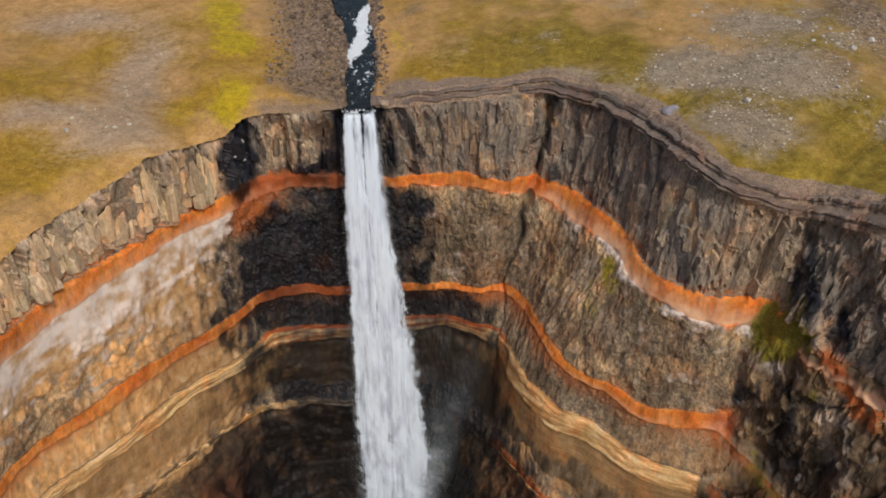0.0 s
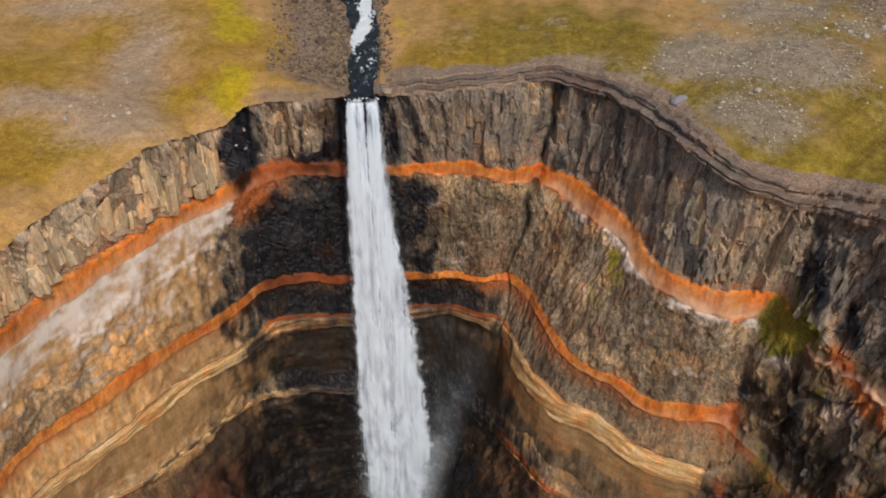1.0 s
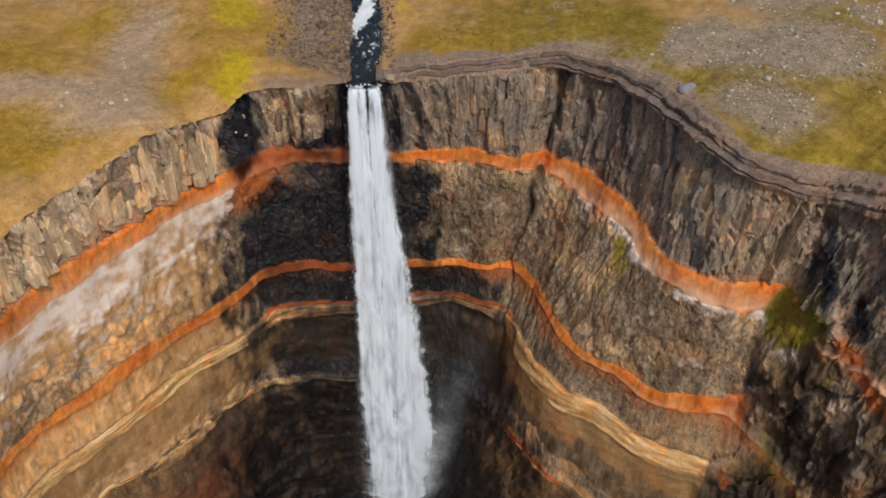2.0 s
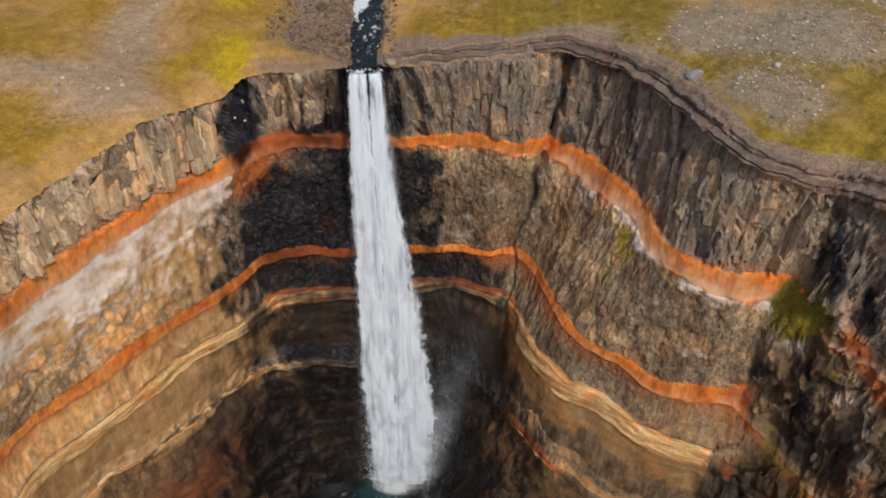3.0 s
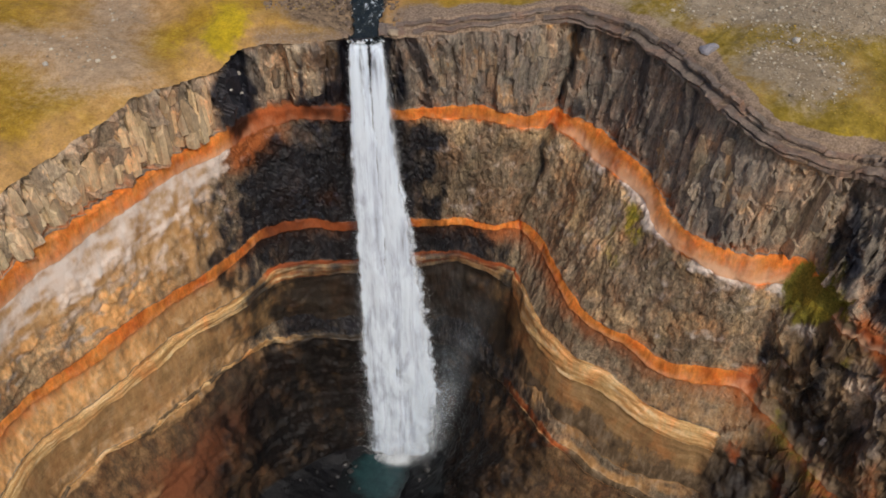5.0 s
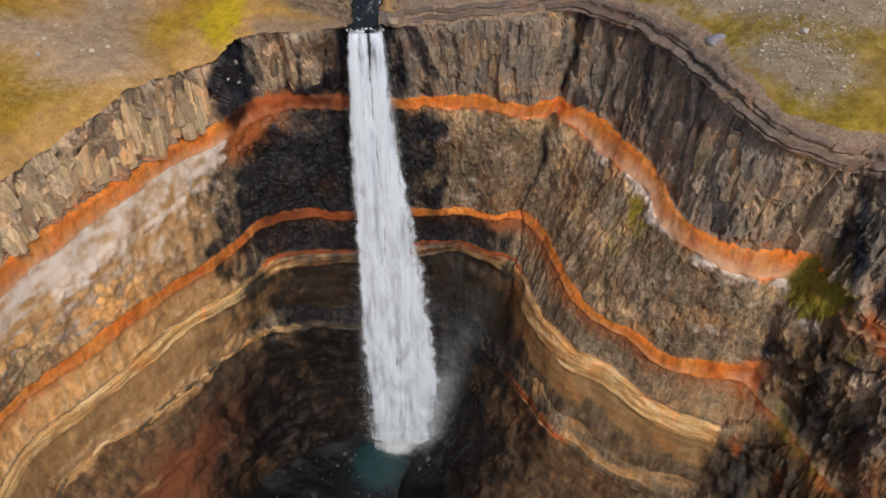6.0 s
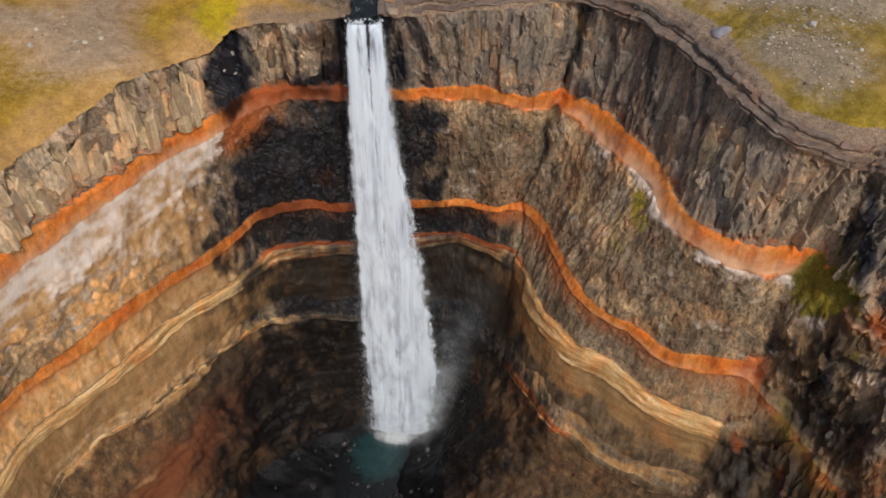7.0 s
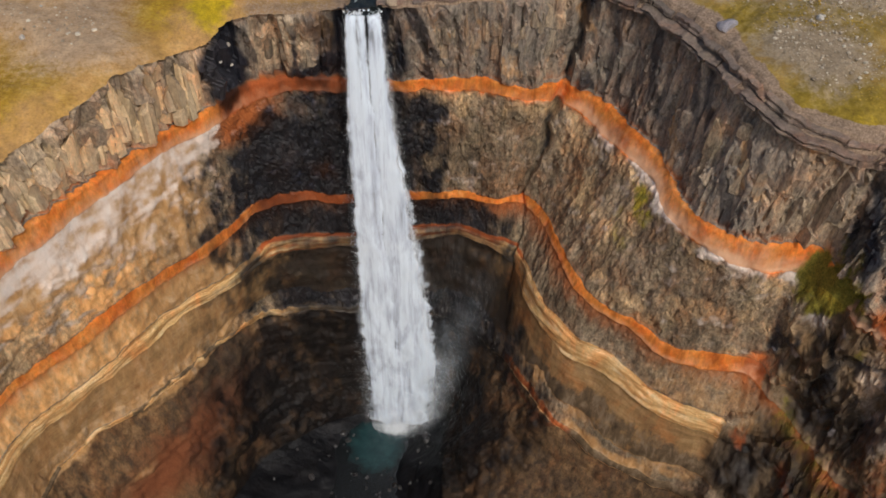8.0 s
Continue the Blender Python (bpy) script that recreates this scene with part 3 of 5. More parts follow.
rubble = 0.26 * bv + 0.75 * bs + 0.14 * dv_ * smooth(-0.2, 0.3, gap) + 0.5 * ds_ + 0.85 * fbm(R2 / 2.4, Z / 4.5, 0 * Z, 6, 9, 0.66) + 0.6 * (crag - 0.5)
flutes = 0.26 * fbm(R2 / 1.9, Z / 5, 0 * Z, 4, 12) + 0.10 * fbm(R2 / 0.7, Z / 0.8, 0 * Z, 2, 14)
ledges = 0.45 * fbm(R2 / 30, Z / 0.85, 0 * Z, 3, 15) + 0.2 * fbm(R2 / 2, Z / 2, 0 * Z, 3, 16)
talus = 0.9 * fbm(X / 5, Y / 5, Z / 7, 5, 18, 0.6)
calm = 1 - 0.85 * (1 - smooth(8.6, 9.4, U))[None, :] * (1 - smooth(9, 13, np.maximum(0, ring_z[1][None, :] - Z)))
tame = np.interp(U, (3, 7.6, 8.6, 10, 15.5, 17), (0.5, 0.55, 0.75, 0.75, 0.7, 0.5))[None, :]
fluted = (0.5 * fbm(R2 / 1.7, Z / 6, 0 * Z, 4, 29, 0.6) + 0.3 * fbm(R2 / 0.8, Z / 1.6, 0 * Z, 3, 37)) * np.interp(U, (8, 10, 15.5, 17), (0.0, 0.8, 0.8, 1.0))[None, :]
rubble = (rubble * tame + fluted) * calm * (1 - 0.4 * wild)
bedding = fbm(R2 / 16 + 0.4 * lateral, (Z + 0.10 * R2) / 2.4, 0 * Z, 4, 20, 0.6)
recess = (smooth(8.8, 10.2, U) * (1 - smooth(15.2, 16.0, U)))[None, :]
kinds = {0: column_relief - 0.5, 1: flutes + 0.1, 2: rubble, 3: flutes + 0.15, 4: 0.7 * rubble - 0.2, 5: ledges, 6: 0.8 * ledges + 0.25, 7: 0.4 * flutes + 0.25 * fbm(R2 / 6, Z / 4, 0 * Z, 4, 19) + recess * (0.5 * rubble + 0.8 * bedding), 8: np.where(U > 15.5, 0.45, 0.9)[None, :] * rubble, 9: rubble * 0.5 + 0.4, 10: rubble * 0.32 + 1.5 * talus + 0.6 * bedding, 11: talus * 0.7}
relief = np.zeros_like(Z)
for b, value in kinds.items():
    relief[owner == b] = value[owner == b]
turfy = np.clip(np.exp(-(((X - 61) / 4.0) ** 2 + ((Z - 96) / 5) ** 2)) + 0.8 * np.exp(-(((X - 60) / 5) ** 2 + ((Z - 65) / 6) ** 2)), 0, 1)
relief, swell = relief * (1 - 0.7 * turfy), swell * (1 - 0.8 * turfy)
soft = relief.copy()
for r in range(1, ROWS_N - 1):
    if owner[r] != owner[r - 1]:
        soft[r] = 0.5 * (relief[r] + relief[r - 1])
ease = np.ones(ROWS_N)
ease[:4] = (0, 0.3, 0.6, 0.85)
soft = soft * ease[:, None]
swell = swell * ease[:, None]
P = P + N * (soft + swell * np.where(owner < 10, 1.0, 1.5)[:, None])[..., None]
P[0, :, 2] = ring_z[0]
P[0, :, :2] = ring_xy[0]

row_of = lambda b: int(np.nonzero(owner == b)[0][0])
P0_top1, P0_low1, P0_top2, P0_low2 = P[row_of(1), :, 2], P[row_of(2), :, 2], P[row_of(3), :, 2], P[row_of(4), :, 2]
# stains on the rock: damp from the fall's spray, plus painted shade, rust, bleaching, moss
X, Y, Z = P[..., 0], P[..., 1], P[..., 2]
ring_of = np.array([k + f for k, f in rows])[:, None] + 0 * Z
reach_left = np.interp(ring_of, (0, 0.55, 0.85, 1.0, 1.3, 2.0, 2.3, 3, 4, 5, 6), (4, 6, 13, 20, 26, 30, 27, 24, 30, 46, 60))
reach_right = np.interp(ring_of, (0, 0.9, 1.0, 1.3, 2.0, 2.3, 3, 4, 5, 6), (5, 7, 6, 14, 15, 25, 30, 36, 36, 36))
away = np.where(X < -17, (-17 - X) / reach_left, (X + 17) / reach_right)
away = away + 0.45 * fbm(X / 5, Y / 5, Z / 9, 5, 301, 0.65) + 0.15 * fbm(X / 1.2, Y / 1.2, Z / 3, 3, 303)
low_part = smooth(3.6, 4.6, ring_of)
wet_shade = 1 - smooth(0, 1, (away - 0.66 + 0.34 * low_part) / (0.66 + 0.7 * low_part))
wet_shade = wet_shade * (0.85 + np.where((owner == 7)[:, None], 0.1, 0.4) * fbm(X / 2.5, Y / 2.5, Z / 4, 4, 305))
wet_shade = np.where(np.isin(owner, (1, 3))[:, None], wet_shade * np.where(X < -17, 0.62, 0.62), wet_shade)
wet_shade = np.where((owner == 7)[:, None], wet_shade * 1.15, wet_shade)
wet_shade = np.where((owner == 9)[:, None], wet_shade * (0.8 + 0.2 * smooth(10.4, 11.6, U))[None, :], wet_shade)
wet_shade = np.where((owner == 5)[:, None], wet_shade * 0.85, np.where((owner == 6)[:, None], wet_shade * 1.02, wet_shade))
inner = (smooth(8.9, 9.6, U) * (1 - smooth(12.0, 12.6, U)))[None, :]
wet_shade = np.where((owner == 2)[:, None], wet_shade + 0.35 * inner * smooth(1.38, 1.55, ring_of), wet_shade)
wet_shade = np.where(np.isin(owner, (5, 6))[:, None], wet_shade * (1 - 0.3 * recess), wet_shade)
front = smooth(118, 140, Y)
wet_shade *= front
wet_shade = np.where((owner == 11)[:, None], np.maximum(wet_shade, 0.95 * smooth(112, 130, Y)), wet_shade)
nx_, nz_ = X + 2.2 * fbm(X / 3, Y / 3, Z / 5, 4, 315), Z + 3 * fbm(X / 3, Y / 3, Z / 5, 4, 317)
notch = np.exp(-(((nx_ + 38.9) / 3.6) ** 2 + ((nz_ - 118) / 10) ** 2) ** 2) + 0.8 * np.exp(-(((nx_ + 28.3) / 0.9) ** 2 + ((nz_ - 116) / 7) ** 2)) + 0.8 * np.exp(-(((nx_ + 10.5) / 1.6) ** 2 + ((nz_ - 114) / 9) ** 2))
def spot(x, z, rx, rz, power=1):
    return np.exp(-(((nx_ - x) / rx) ** 2 + ((nz_ - z) / rz) ** 2) ** power)


# painted shade of the corner recess, with dark patches of the east rock
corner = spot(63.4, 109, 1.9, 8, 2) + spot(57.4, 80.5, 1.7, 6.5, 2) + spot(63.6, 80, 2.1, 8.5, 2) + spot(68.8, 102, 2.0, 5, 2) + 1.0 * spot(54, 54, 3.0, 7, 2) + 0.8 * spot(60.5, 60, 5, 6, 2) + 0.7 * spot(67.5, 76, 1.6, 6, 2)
# shade of the sun-averted east faces, painted in patches, stronger low down
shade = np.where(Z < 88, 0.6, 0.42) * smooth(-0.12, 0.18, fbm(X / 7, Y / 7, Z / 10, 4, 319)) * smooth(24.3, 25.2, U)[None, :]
wx, wz = X + 3.5 * fbm(X / 5, Y / 5, Z / 5, 4, 311), Z + 5 * fbm(X / 5, Y / 5, Z / 7, 4, 313)
# dark smear on the tan bed, and a shadow strip painted at the ochre's east end
stain_shade = np.exp(-(((wx + 46 + 0.35 * (wz - 66)) / 1.6) ** 2 + ((wz - 64) / 7) ** 2)) + np.exp(-(((wx - 52) / 3.2) ** 2 + ((wz - 53) / 7) ** 2))
# blue-black damp and painted undercut shade below the ledge and at the cleft
under = 0.6 * np.exp(-(((U[None, :] - 17.3) / 1.0) ** 2 + (ring_of / 0.16) ** 2)) + 0.6 * np.exp(-(((U[None, :] - 16.2) / 0.15) ** 2 + (ring_of / 0.8) ** 2))
stain_shade = np.maximum(stain_shade, under / 0.8)
stain_shade = np.maximum(stain_shade, np.where((owner == 0)[:, None], 0.78 * smooth(0.04, 0.32, fbm((R2 + 0.25 * Z) / 2.6, Z / 15, 0 * Z, 4, 327)) * np.maximum(smooth(15, 16.5, U) * (1 - 0.6 * smooth(21.2, 22.4, U)), smooth(9.8, 10.4, U) * (1 - smooth(13.5, 15, U)))[None, :], 0))
# crevice shade painted along the cleft, weaker on the red bed
gash = np.exp(-1.6 * cleft**2) * smooth(84, 92, Z) * np.where((owner == 1)[:, None], 0.3, 0.58 + 0.5 * fbm(Z / 4, R2 / 2, 0 * Z, 3, 49))
wet_shade = np.maximum(wet_shade, gash)
knot = 0.5 * spot(-58, 93.5, 1.6, 4) + 0.5 * spot(-50, 90.5, 1.7, 4) + 0.45 * spot(-45, 92, 2.5, 6)
wet_shade = np.maximum(wet_shade, knot * (0.7 + 0.9 * fbm(X / 1.6, Y / 1.6, Z / 2, 4, 363)))
wet_shade = np.clip(np.maximum(np.maximum(wet_shade, 0.8 * stain_shade), np.maximum(notch * 1.1, np.maximum(corner * 0.8, shade))), 0, 1)
drop = np.maximum(0, ring_z[1][None, :] - Z)
thick = np.interp(U, (0, 3, 4.5, 6, 7.2, 8.0, 8.8, 9.4, 16, 17, 18, 19.5, 20.5, 21.5, 23.5, 24.5, 25.2, 26), (9, 13, 14, 14, 11, 13, 12, 0, 0, 6.5, 5.5, 5, 5.5, 6.5, 7.5, 7.5, 4, 0))[None, :]
thick = thick * (1 + 0.45 * fbm(RUN / 6, 0 * RUN, 0 * RUN, 5, 321, 0.6))[None, :]
pale = np.where((owner == 2)[:, None], np.clip(thick / (drop + 0.3) - 0.5, 0, 1), 0) * 0.72 + np.where((owner == 2)[:, None], 0.6 * fbm(R2 / 3, Z / 1.6, 0 * Z, 4, 323) + 0.35 * fbm(R2 / 1.1, Z / 1.4, 0 * Z, 3, 327) - 0.1, 0)
pale = np.where((owner == 1)[:, None], np.clip(thick / 12, 0, 1) * 0.55 * smooth(1.0, 3.6, drop) + 0.25 * fbm(R2 / 2.5, Z / 1.2, 0 * Z, 4, 325), pale)
dry = np.exp(-((U[None, :] - 9.95) / 1.0) ** 2) * (1 - smooth(5, 10, drop + 3 * fbm(R2 / 2, Z / 4, 0 * Z, 4, 333)))
wet_shade = np.where((owner == 2)[:, None], wet_shade * (1 - 0.9 * dry), wet_shade)
# how far down within its bed a point lies
strata = np.zeros_like(Z)
for b, turns in ((5, 0.4), (6, 1.0), (7, 2.6), (9, 0.5)):
    k = np.nonzero(owner == b)[0]
    strata[k] = turns * np.linspace(0, 1, len(k), endpoint=False)[:, None] + 3.0 * (b - 5)
rust = np.zeros_like(Z)
red2 = ring_z[2][None, :] - Z
rust = np.where((owner == 2)[:, None] & (drop < 16), 1.0 * np.exp(-((U[None, :] - 9.85) / 0.95) ** 2) * (1 - smooth(7, 15, drop)), rust)
rust = np.maximum(rust, np.where((owner == 4)[:, None], 0.95 - 0.13 * red2 + 0.15 * smooth(20, 26, U)[None, :], 0))
rust = np.maximum(rust, np.where((owner == 5)[:, None], 0.8 * smooth(9, 10.2, U)[None, :] * (1 - smooth(16, 17, U))[None, :] + 0.2, 0))
rust = np.maximum(rust, np.where((owner == 6)[:, None], 0.6 * recess * (0.7 + fbm(R2 / 20, strata * 4, 0 * Z, 3, 357)), 0))
rust = np.maximum(rust, np.where((owner == 9)[:, None], 0.66 * (smooth(16.2, 17.0, U) * (1 - smooth(20.6, 21.6, U)))[None, :], 0))
rust = np.maximum(rust, 0.9 * spot(54.8, 72, 2.4, 5) + 0.6 * spot(61.2, 57, 1.6, 4) + 0.6 * spot(54, 60.5, 2.2, 2.5) + 0.5 * spot(71, 70, 2, 5))
rust = np.maximum(rust, 0.85 * np.exp(-((nz_ - 95.5 + 0.9 * (nx_ - 67.5)) / 3.0) ** 2) * smooth(64.5, 66.5, nx_) * (1 - smooth(72, 75, nx_)))
rust = np.maximum(rust, 0.75 * spot(-25.5, 87.5, 3.5, 2.2))
rust = np.maximum(rust, np.where((owner == 10)[:, None], 0.9 * np.exp(-(((wx + 58) / 9) ** 2 + ((wz - 38) / 8) ** 2)) + 0.25 * np.exp(-(((wx + 48) / 9) ** 2 + ((wz - 36) / 10) ** 2)), 0))
rust = np.maximum(rust, np.where((owner == 1)[:, None], 0.95 * smooth(8.6, 9.8, U)[None, :] * (1 - smooth(12.4, 13.2, U))[None, :], 0))
rust = np.maximum(rust, np.where((owner == 3)[:, None], 0.8 * smooth(9.2, 10.4, U)[None, :] * (1 - smooth(12.4, 13.2, U))[None, :], 0))
up1, up2 = Z - P0_top1[None, :], Z - P0_top2[None, :]
spill = np.where((owner == 0)[:, None], (0.5 + 0.8 * fbm(R2 / 3, Z / 2, 0 * Z, 4, 335)) * np.exp(-np.abs(up1) / 1.5), 0) + np.where((owner == 2)[:, None], 0.6 * np.exp(-np.abs(up2) / 0.6) + 0.62 * np.exp(-np.maximum(0, P0_low1[None, :] - Z) / 0.9), 0)
rust = np.maximum(rust, spill)
seam = np.abs(Z - (42 + 0.35 * (X - 10)) + 1.5 * fbm(X / 5, Y / 5, Z / 5, 3, 71))
rust = np.maximum(rust, np.where((owner == 10)[:, None] & (X > 12) & (X < 34), 0.6 * (1 - smooth(0.3, 1.3, seam)), 0))
moss = 0.95 * spot(59.5, 94.5, 3.6, 4.6) + 0.8 * spot(62.8, 98.5, 2.6, 3.0) + 0.5 * spot(62.5, 104.5, 1.6, 3) + 0.75 * spot(32.5, 98, 1.6, 4) + 0.45 * spot(29, 92, 2.2, 7)
moss += 0.42 * spot(61, 66, 4.5, 6) + 0.33 * spot(66, 58, 9, 9) + 0.45 * spot(66, 88, 2, 6) + 0.35 * spot(24, 40, 6, 5) + 0.30 * smooth(64, 70, X) * (0.6 + 0.6 * fbm(X / 6, Y / 6, Z / 6, 3, 77))
moss = np.clip(moss, 0, 1)
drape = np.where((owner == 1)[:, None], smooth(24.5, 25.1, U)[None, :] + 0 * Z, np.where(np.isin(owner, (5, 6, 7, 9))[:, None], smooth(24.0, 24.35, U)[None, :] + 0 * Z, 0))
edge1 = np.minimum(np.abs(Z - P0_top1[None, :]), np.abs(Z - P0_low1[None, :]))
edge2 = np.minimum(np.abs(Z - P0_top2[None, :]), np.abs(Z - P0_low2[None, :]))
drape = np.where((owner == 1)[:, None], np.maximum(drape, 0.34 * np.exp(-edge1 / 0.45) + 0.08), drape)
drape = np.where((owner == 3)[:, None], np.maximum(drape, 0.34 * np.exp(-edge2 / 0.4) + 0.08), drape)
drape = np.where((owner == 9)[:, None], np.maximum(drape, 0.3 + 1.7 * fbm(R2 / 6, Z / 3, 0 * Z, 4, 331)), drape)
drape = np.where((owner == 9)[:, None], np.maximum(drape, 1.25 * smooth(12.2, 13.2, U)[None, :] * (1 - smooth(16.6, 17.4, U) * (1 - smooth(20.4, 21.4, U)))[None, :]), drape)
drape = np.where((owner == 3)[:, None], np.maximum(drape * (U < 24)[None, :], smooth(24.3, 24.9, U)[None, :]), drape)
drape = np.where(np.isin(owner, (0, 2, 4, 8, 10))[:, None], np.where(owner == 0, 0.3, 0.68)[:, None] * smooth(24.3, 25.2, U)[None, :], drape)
tan = np.where((owner == 0)[:, None], 0.45 * fbm(R2 / 5, Z / 9, 0 * Z, 4, 329) + (1 - smooth(9.0, 10.3, U))[None, :] * 0.9 + 0.55 * smooth(10.1, 10.5, U)[None, :] * (1 - smooth(11.5, 12.1, U))[None, :] + 0.3 * smooth(12.5, 13.5, U)[None, :] * (1 - smooth(16, 17.5, U))[None, :] + 0.24 * smooth(16, 21, U)[None, :] + 0.36 * smooth(21.3, 22.6, U)[None, :] * (1 - smooth(24.0, 24.6, U))[None, :], 0)
tan = np.where((owner == 2)[:, None], 0.9 * (1 - smooth(5.6, 7.6, U))[None, :] * smooth(12, 19, drop) * (1 - np.clip(pale * 2, 0, 1)), tan)
tan = np.where((owner == 2)[:, None], np.maximum(tan, smooth(15.5, 17, U)[None, :] * (0.32 + 1.1 * fbm(R2 / 7, Z / 6, 0 * Z, 4, 359)) * (1 - smooth(0.15, 0.45, pale))), tan)
drape = np.where((owner == 7)[:, None], np.maximum(drape, (0.12 + 0.62 * smooth(0.5, 2.6, strata - 6) + 0.5 * fbm(R2 / 6, Z / 3, 0 * Z, 4, 361)) * smooth(16, 18, U)[None, :]), drape)
drape = np.where((owner == 8)[:, None], np.maximum(drape, 0.3 * smooth(15.5, 16.5, U)[None, :]), drape)
bleach = smooth(12.7, 13.3, U)[None, :] * (1 - smooth(16.2, 17.0, U))[None, :]
tan = np.where((owner == 2)[:, None], np.maximum(tan, bleach * (0.95 - 0.09 * drop + 0.9 * fbm(R2 / 3, Z / 5, 0 * Z, 4, 365))), tan)
tan = np.where((owner == 4)[:, None], 0.45 * (1 - smooth(6, 8, U))[None, :], tan)
warm = np.where((owner == 2)[:, None], (1 - smooth(7.6, 9.2, U))[None, :] * (1.0 - 0.018 * drop - 0.35 * (1 - smooth(4.2, 5.8, U))[None, :] * smooth(12, 20, drop)), 0)
warm = np.maximum(warm, np.where((owner == 4)[:, None], 0.7 * (1 - smooth(8, 10, U))[None, :] + 0.4 * smooth(20, 23, U)[None, :], 0))
warm = np.maximum(warm, np.where((owner == 10)[:, None], 0.3 * (1 - smooth(5.5, 8, U))[None, :] + 0.25 * smooth(18, 22, U)[None, :] * (1 - smooth(25, 27, U))[None, :], 0))
warm = np.maximum(warm, np.where((owner == 0)[:, None], 0.46 * smooth(0.16, 0.46, fbm((R2 + 0.3 * Z) / 3.4, Z / 8, 0 * Z, 4, 367)) * smooth(9.9, 10.6, U)[None, :] * (1 - smooth(22, 24, U))[None, :], 0))
frac1 = np.clip((P0_top1[None, :] - Z) / np.maximum(0.5, P0_top1 - P0_low1)[None, :], 0, 1)
frac2 = np.clip((P0_top2[None, :] - Z) / np.maximum(0.5, P0_top2 - P0_low2)[None, :], 0, 1)
flank = np.interp(U, (3, 9, 10.5, 15.5, 17, 31), (0.62, 0.62, 0.3, 0.3, 1, 1))[None, :]
pale = np.where((owner == 1)[:, None], flank * (0.95 * frac1**1.3 + 0.35 * fbm(R2 / 4, Z / 1.5, 0 * Z, 4, 351)), pale)
pale = np.where((owner == 3)[:, None], flank * (0.45 * frac2**1.6 + 0.3 * fbm(R2 / 4, Z / 1.5, 0 * Z, 4, 353)), pale)
pale = np.maximum(pale, 0.5 * spot(60.8, 90, 2.0, 3.2) + 0.36 * spot(69.5, 86, 2.2, 5) + 0.4 * spot(67.7, 111, 1.3, 6) + 0.3 * spot(70.5, 77, 2.0, 4))
vein = np.abs(Z - 45 - 0.06 * X - 3.0 * fbm(RUN / 12, 0 * RUN, 0 * RUN, 5, 341)[None, :])
warm = np.maximum(warm, np.where((owner == 10)[:, None] & (U < 11.5)[None, :], (0.2 + 0.9 * fbm(R2 / 8, Z / 4, 0 * Z, 4, 343)) * np.exp(-(vein / 3.0) ** 2), 0))
seam9 = 0.55 + 1.3 * fbm(R2 / 7, Z / 3, 0 * Z, 4, 345)
west9 = (1 - smooth(11.5, 12.4, U))[None, :]
warm = np.maximum(warm, np.where((owner == 10)[:, None], west9 * seam9 * np.exp(-np.maximum(0, P[row_of(10), :, 2][None, :] - Z) / 3.2), 0))
warm = np.maximum(warm, np.where((owner == 8)[:, None], west9 * (0.1 + seam9) * np.exp(-np.maximum(0, Z - P[row_of(9), :, 2][None, :]) / 1.4), 0))
warm = np.maximum(warm, np.where((owner == 7)[:, None], 0.46 * (1 - smooth(8.2, 10.4, U))[None, :], 0))
slope = smooth(15.2, 16.5, U)[None, :] * (1 - smooth(23.5, 25, U))[None, :]
warm = np.maximum(warm, np.where((owner == 8)[:, None], slope * (0.38 + 0.9 * fbm(R2 / 5, Z / 3, 0 * Z, 4, 355)), np.where((owner == 10)[:, None], 0.26 * slope * smooth(16.5, 18.5, U)[None, :] * (1 - smooth(22, 23.5, U))[None, :], 0)))
warm = np.maximum(warm, np.where((owner == 8)[:, None], 0.6 * (1 - smooth(8, 10, U))[None, :], 0))

# ---- the cliff ----
cliff = tagged(new("cliff"), "horseshoe basalt cliff with red, ochre and tan beds", "cliff", kind="structure")
LOOK = {"upper_lava_flow": (lava_top, "brown-grey columnar basalt under the brink"), "upper_red_bed": (red_clay, "bright orange-red clay bed"), "middle_lava_flow": (lava_mid, "rubbly brown basalt, bleached white under the red bed"),
        "lower_red_bed": (red_clay, "orange-red clay bed"), "thin_lava_flow": (lava_mid, "thin rust-stained basalt flow"), "ochre_bed_top": (ochre_tuff, "thin rusty ochre seam"), "ochre_bed": (ochre_tuff, "pale ochre tuff in fine layers"),
        "tan_tuff_bed": (tan_tuff, "smooth tan tuff"), "dark_flow": (lava_mid, "dark rubbly basalt"), "lower_ochre_bed": (ochre_tuff, "ragged yellow ochre seam"), "lowest_lava_flow": (lava_low, "dark brown basalt and scree, wet with spray"),
        "gorge_floor": (floor_stone, "dark stony gorge floor")}
beds = {}
for b, (name, *_rest) in enumerate(BEDS):
    r = np.nonzero(owner == b)[0]
    r = slice(r[0], min(r[-1] + 2, ROWS_N))
    mat, label = LOOK[name]
    beds[name] = sheet(name, P[r], mat, cliff, flat=True if b == 0 else np.tile(U[:-1] > 8.3, P[r].shape[0] - 1) if b in (2, 4, 8) else False, fields={"wet_shade": wet_shade[r], "pale": pale[r], "rust": rust[r], "moss": moss[r], "drape": drape[r], "warm": warm[r], "tan": tan[r], "strata": strata[r]}, label=label)

# ---- the plateau: cap slabs at the brink, then heath and gravel to the horizon ----
brink = ring_xy[0]
tang = np.gradient(brink, axis=0)
out = np.stack([-tang[:, 1], tang[:, 0]], 1)
out /= np.linalg.norm(out, axis=1)[:, None]
side = np.where((out * (brink - np.array([-5.0, 100.0]))).sum(1) < 0, -1, 1)
out *= side[:, None]
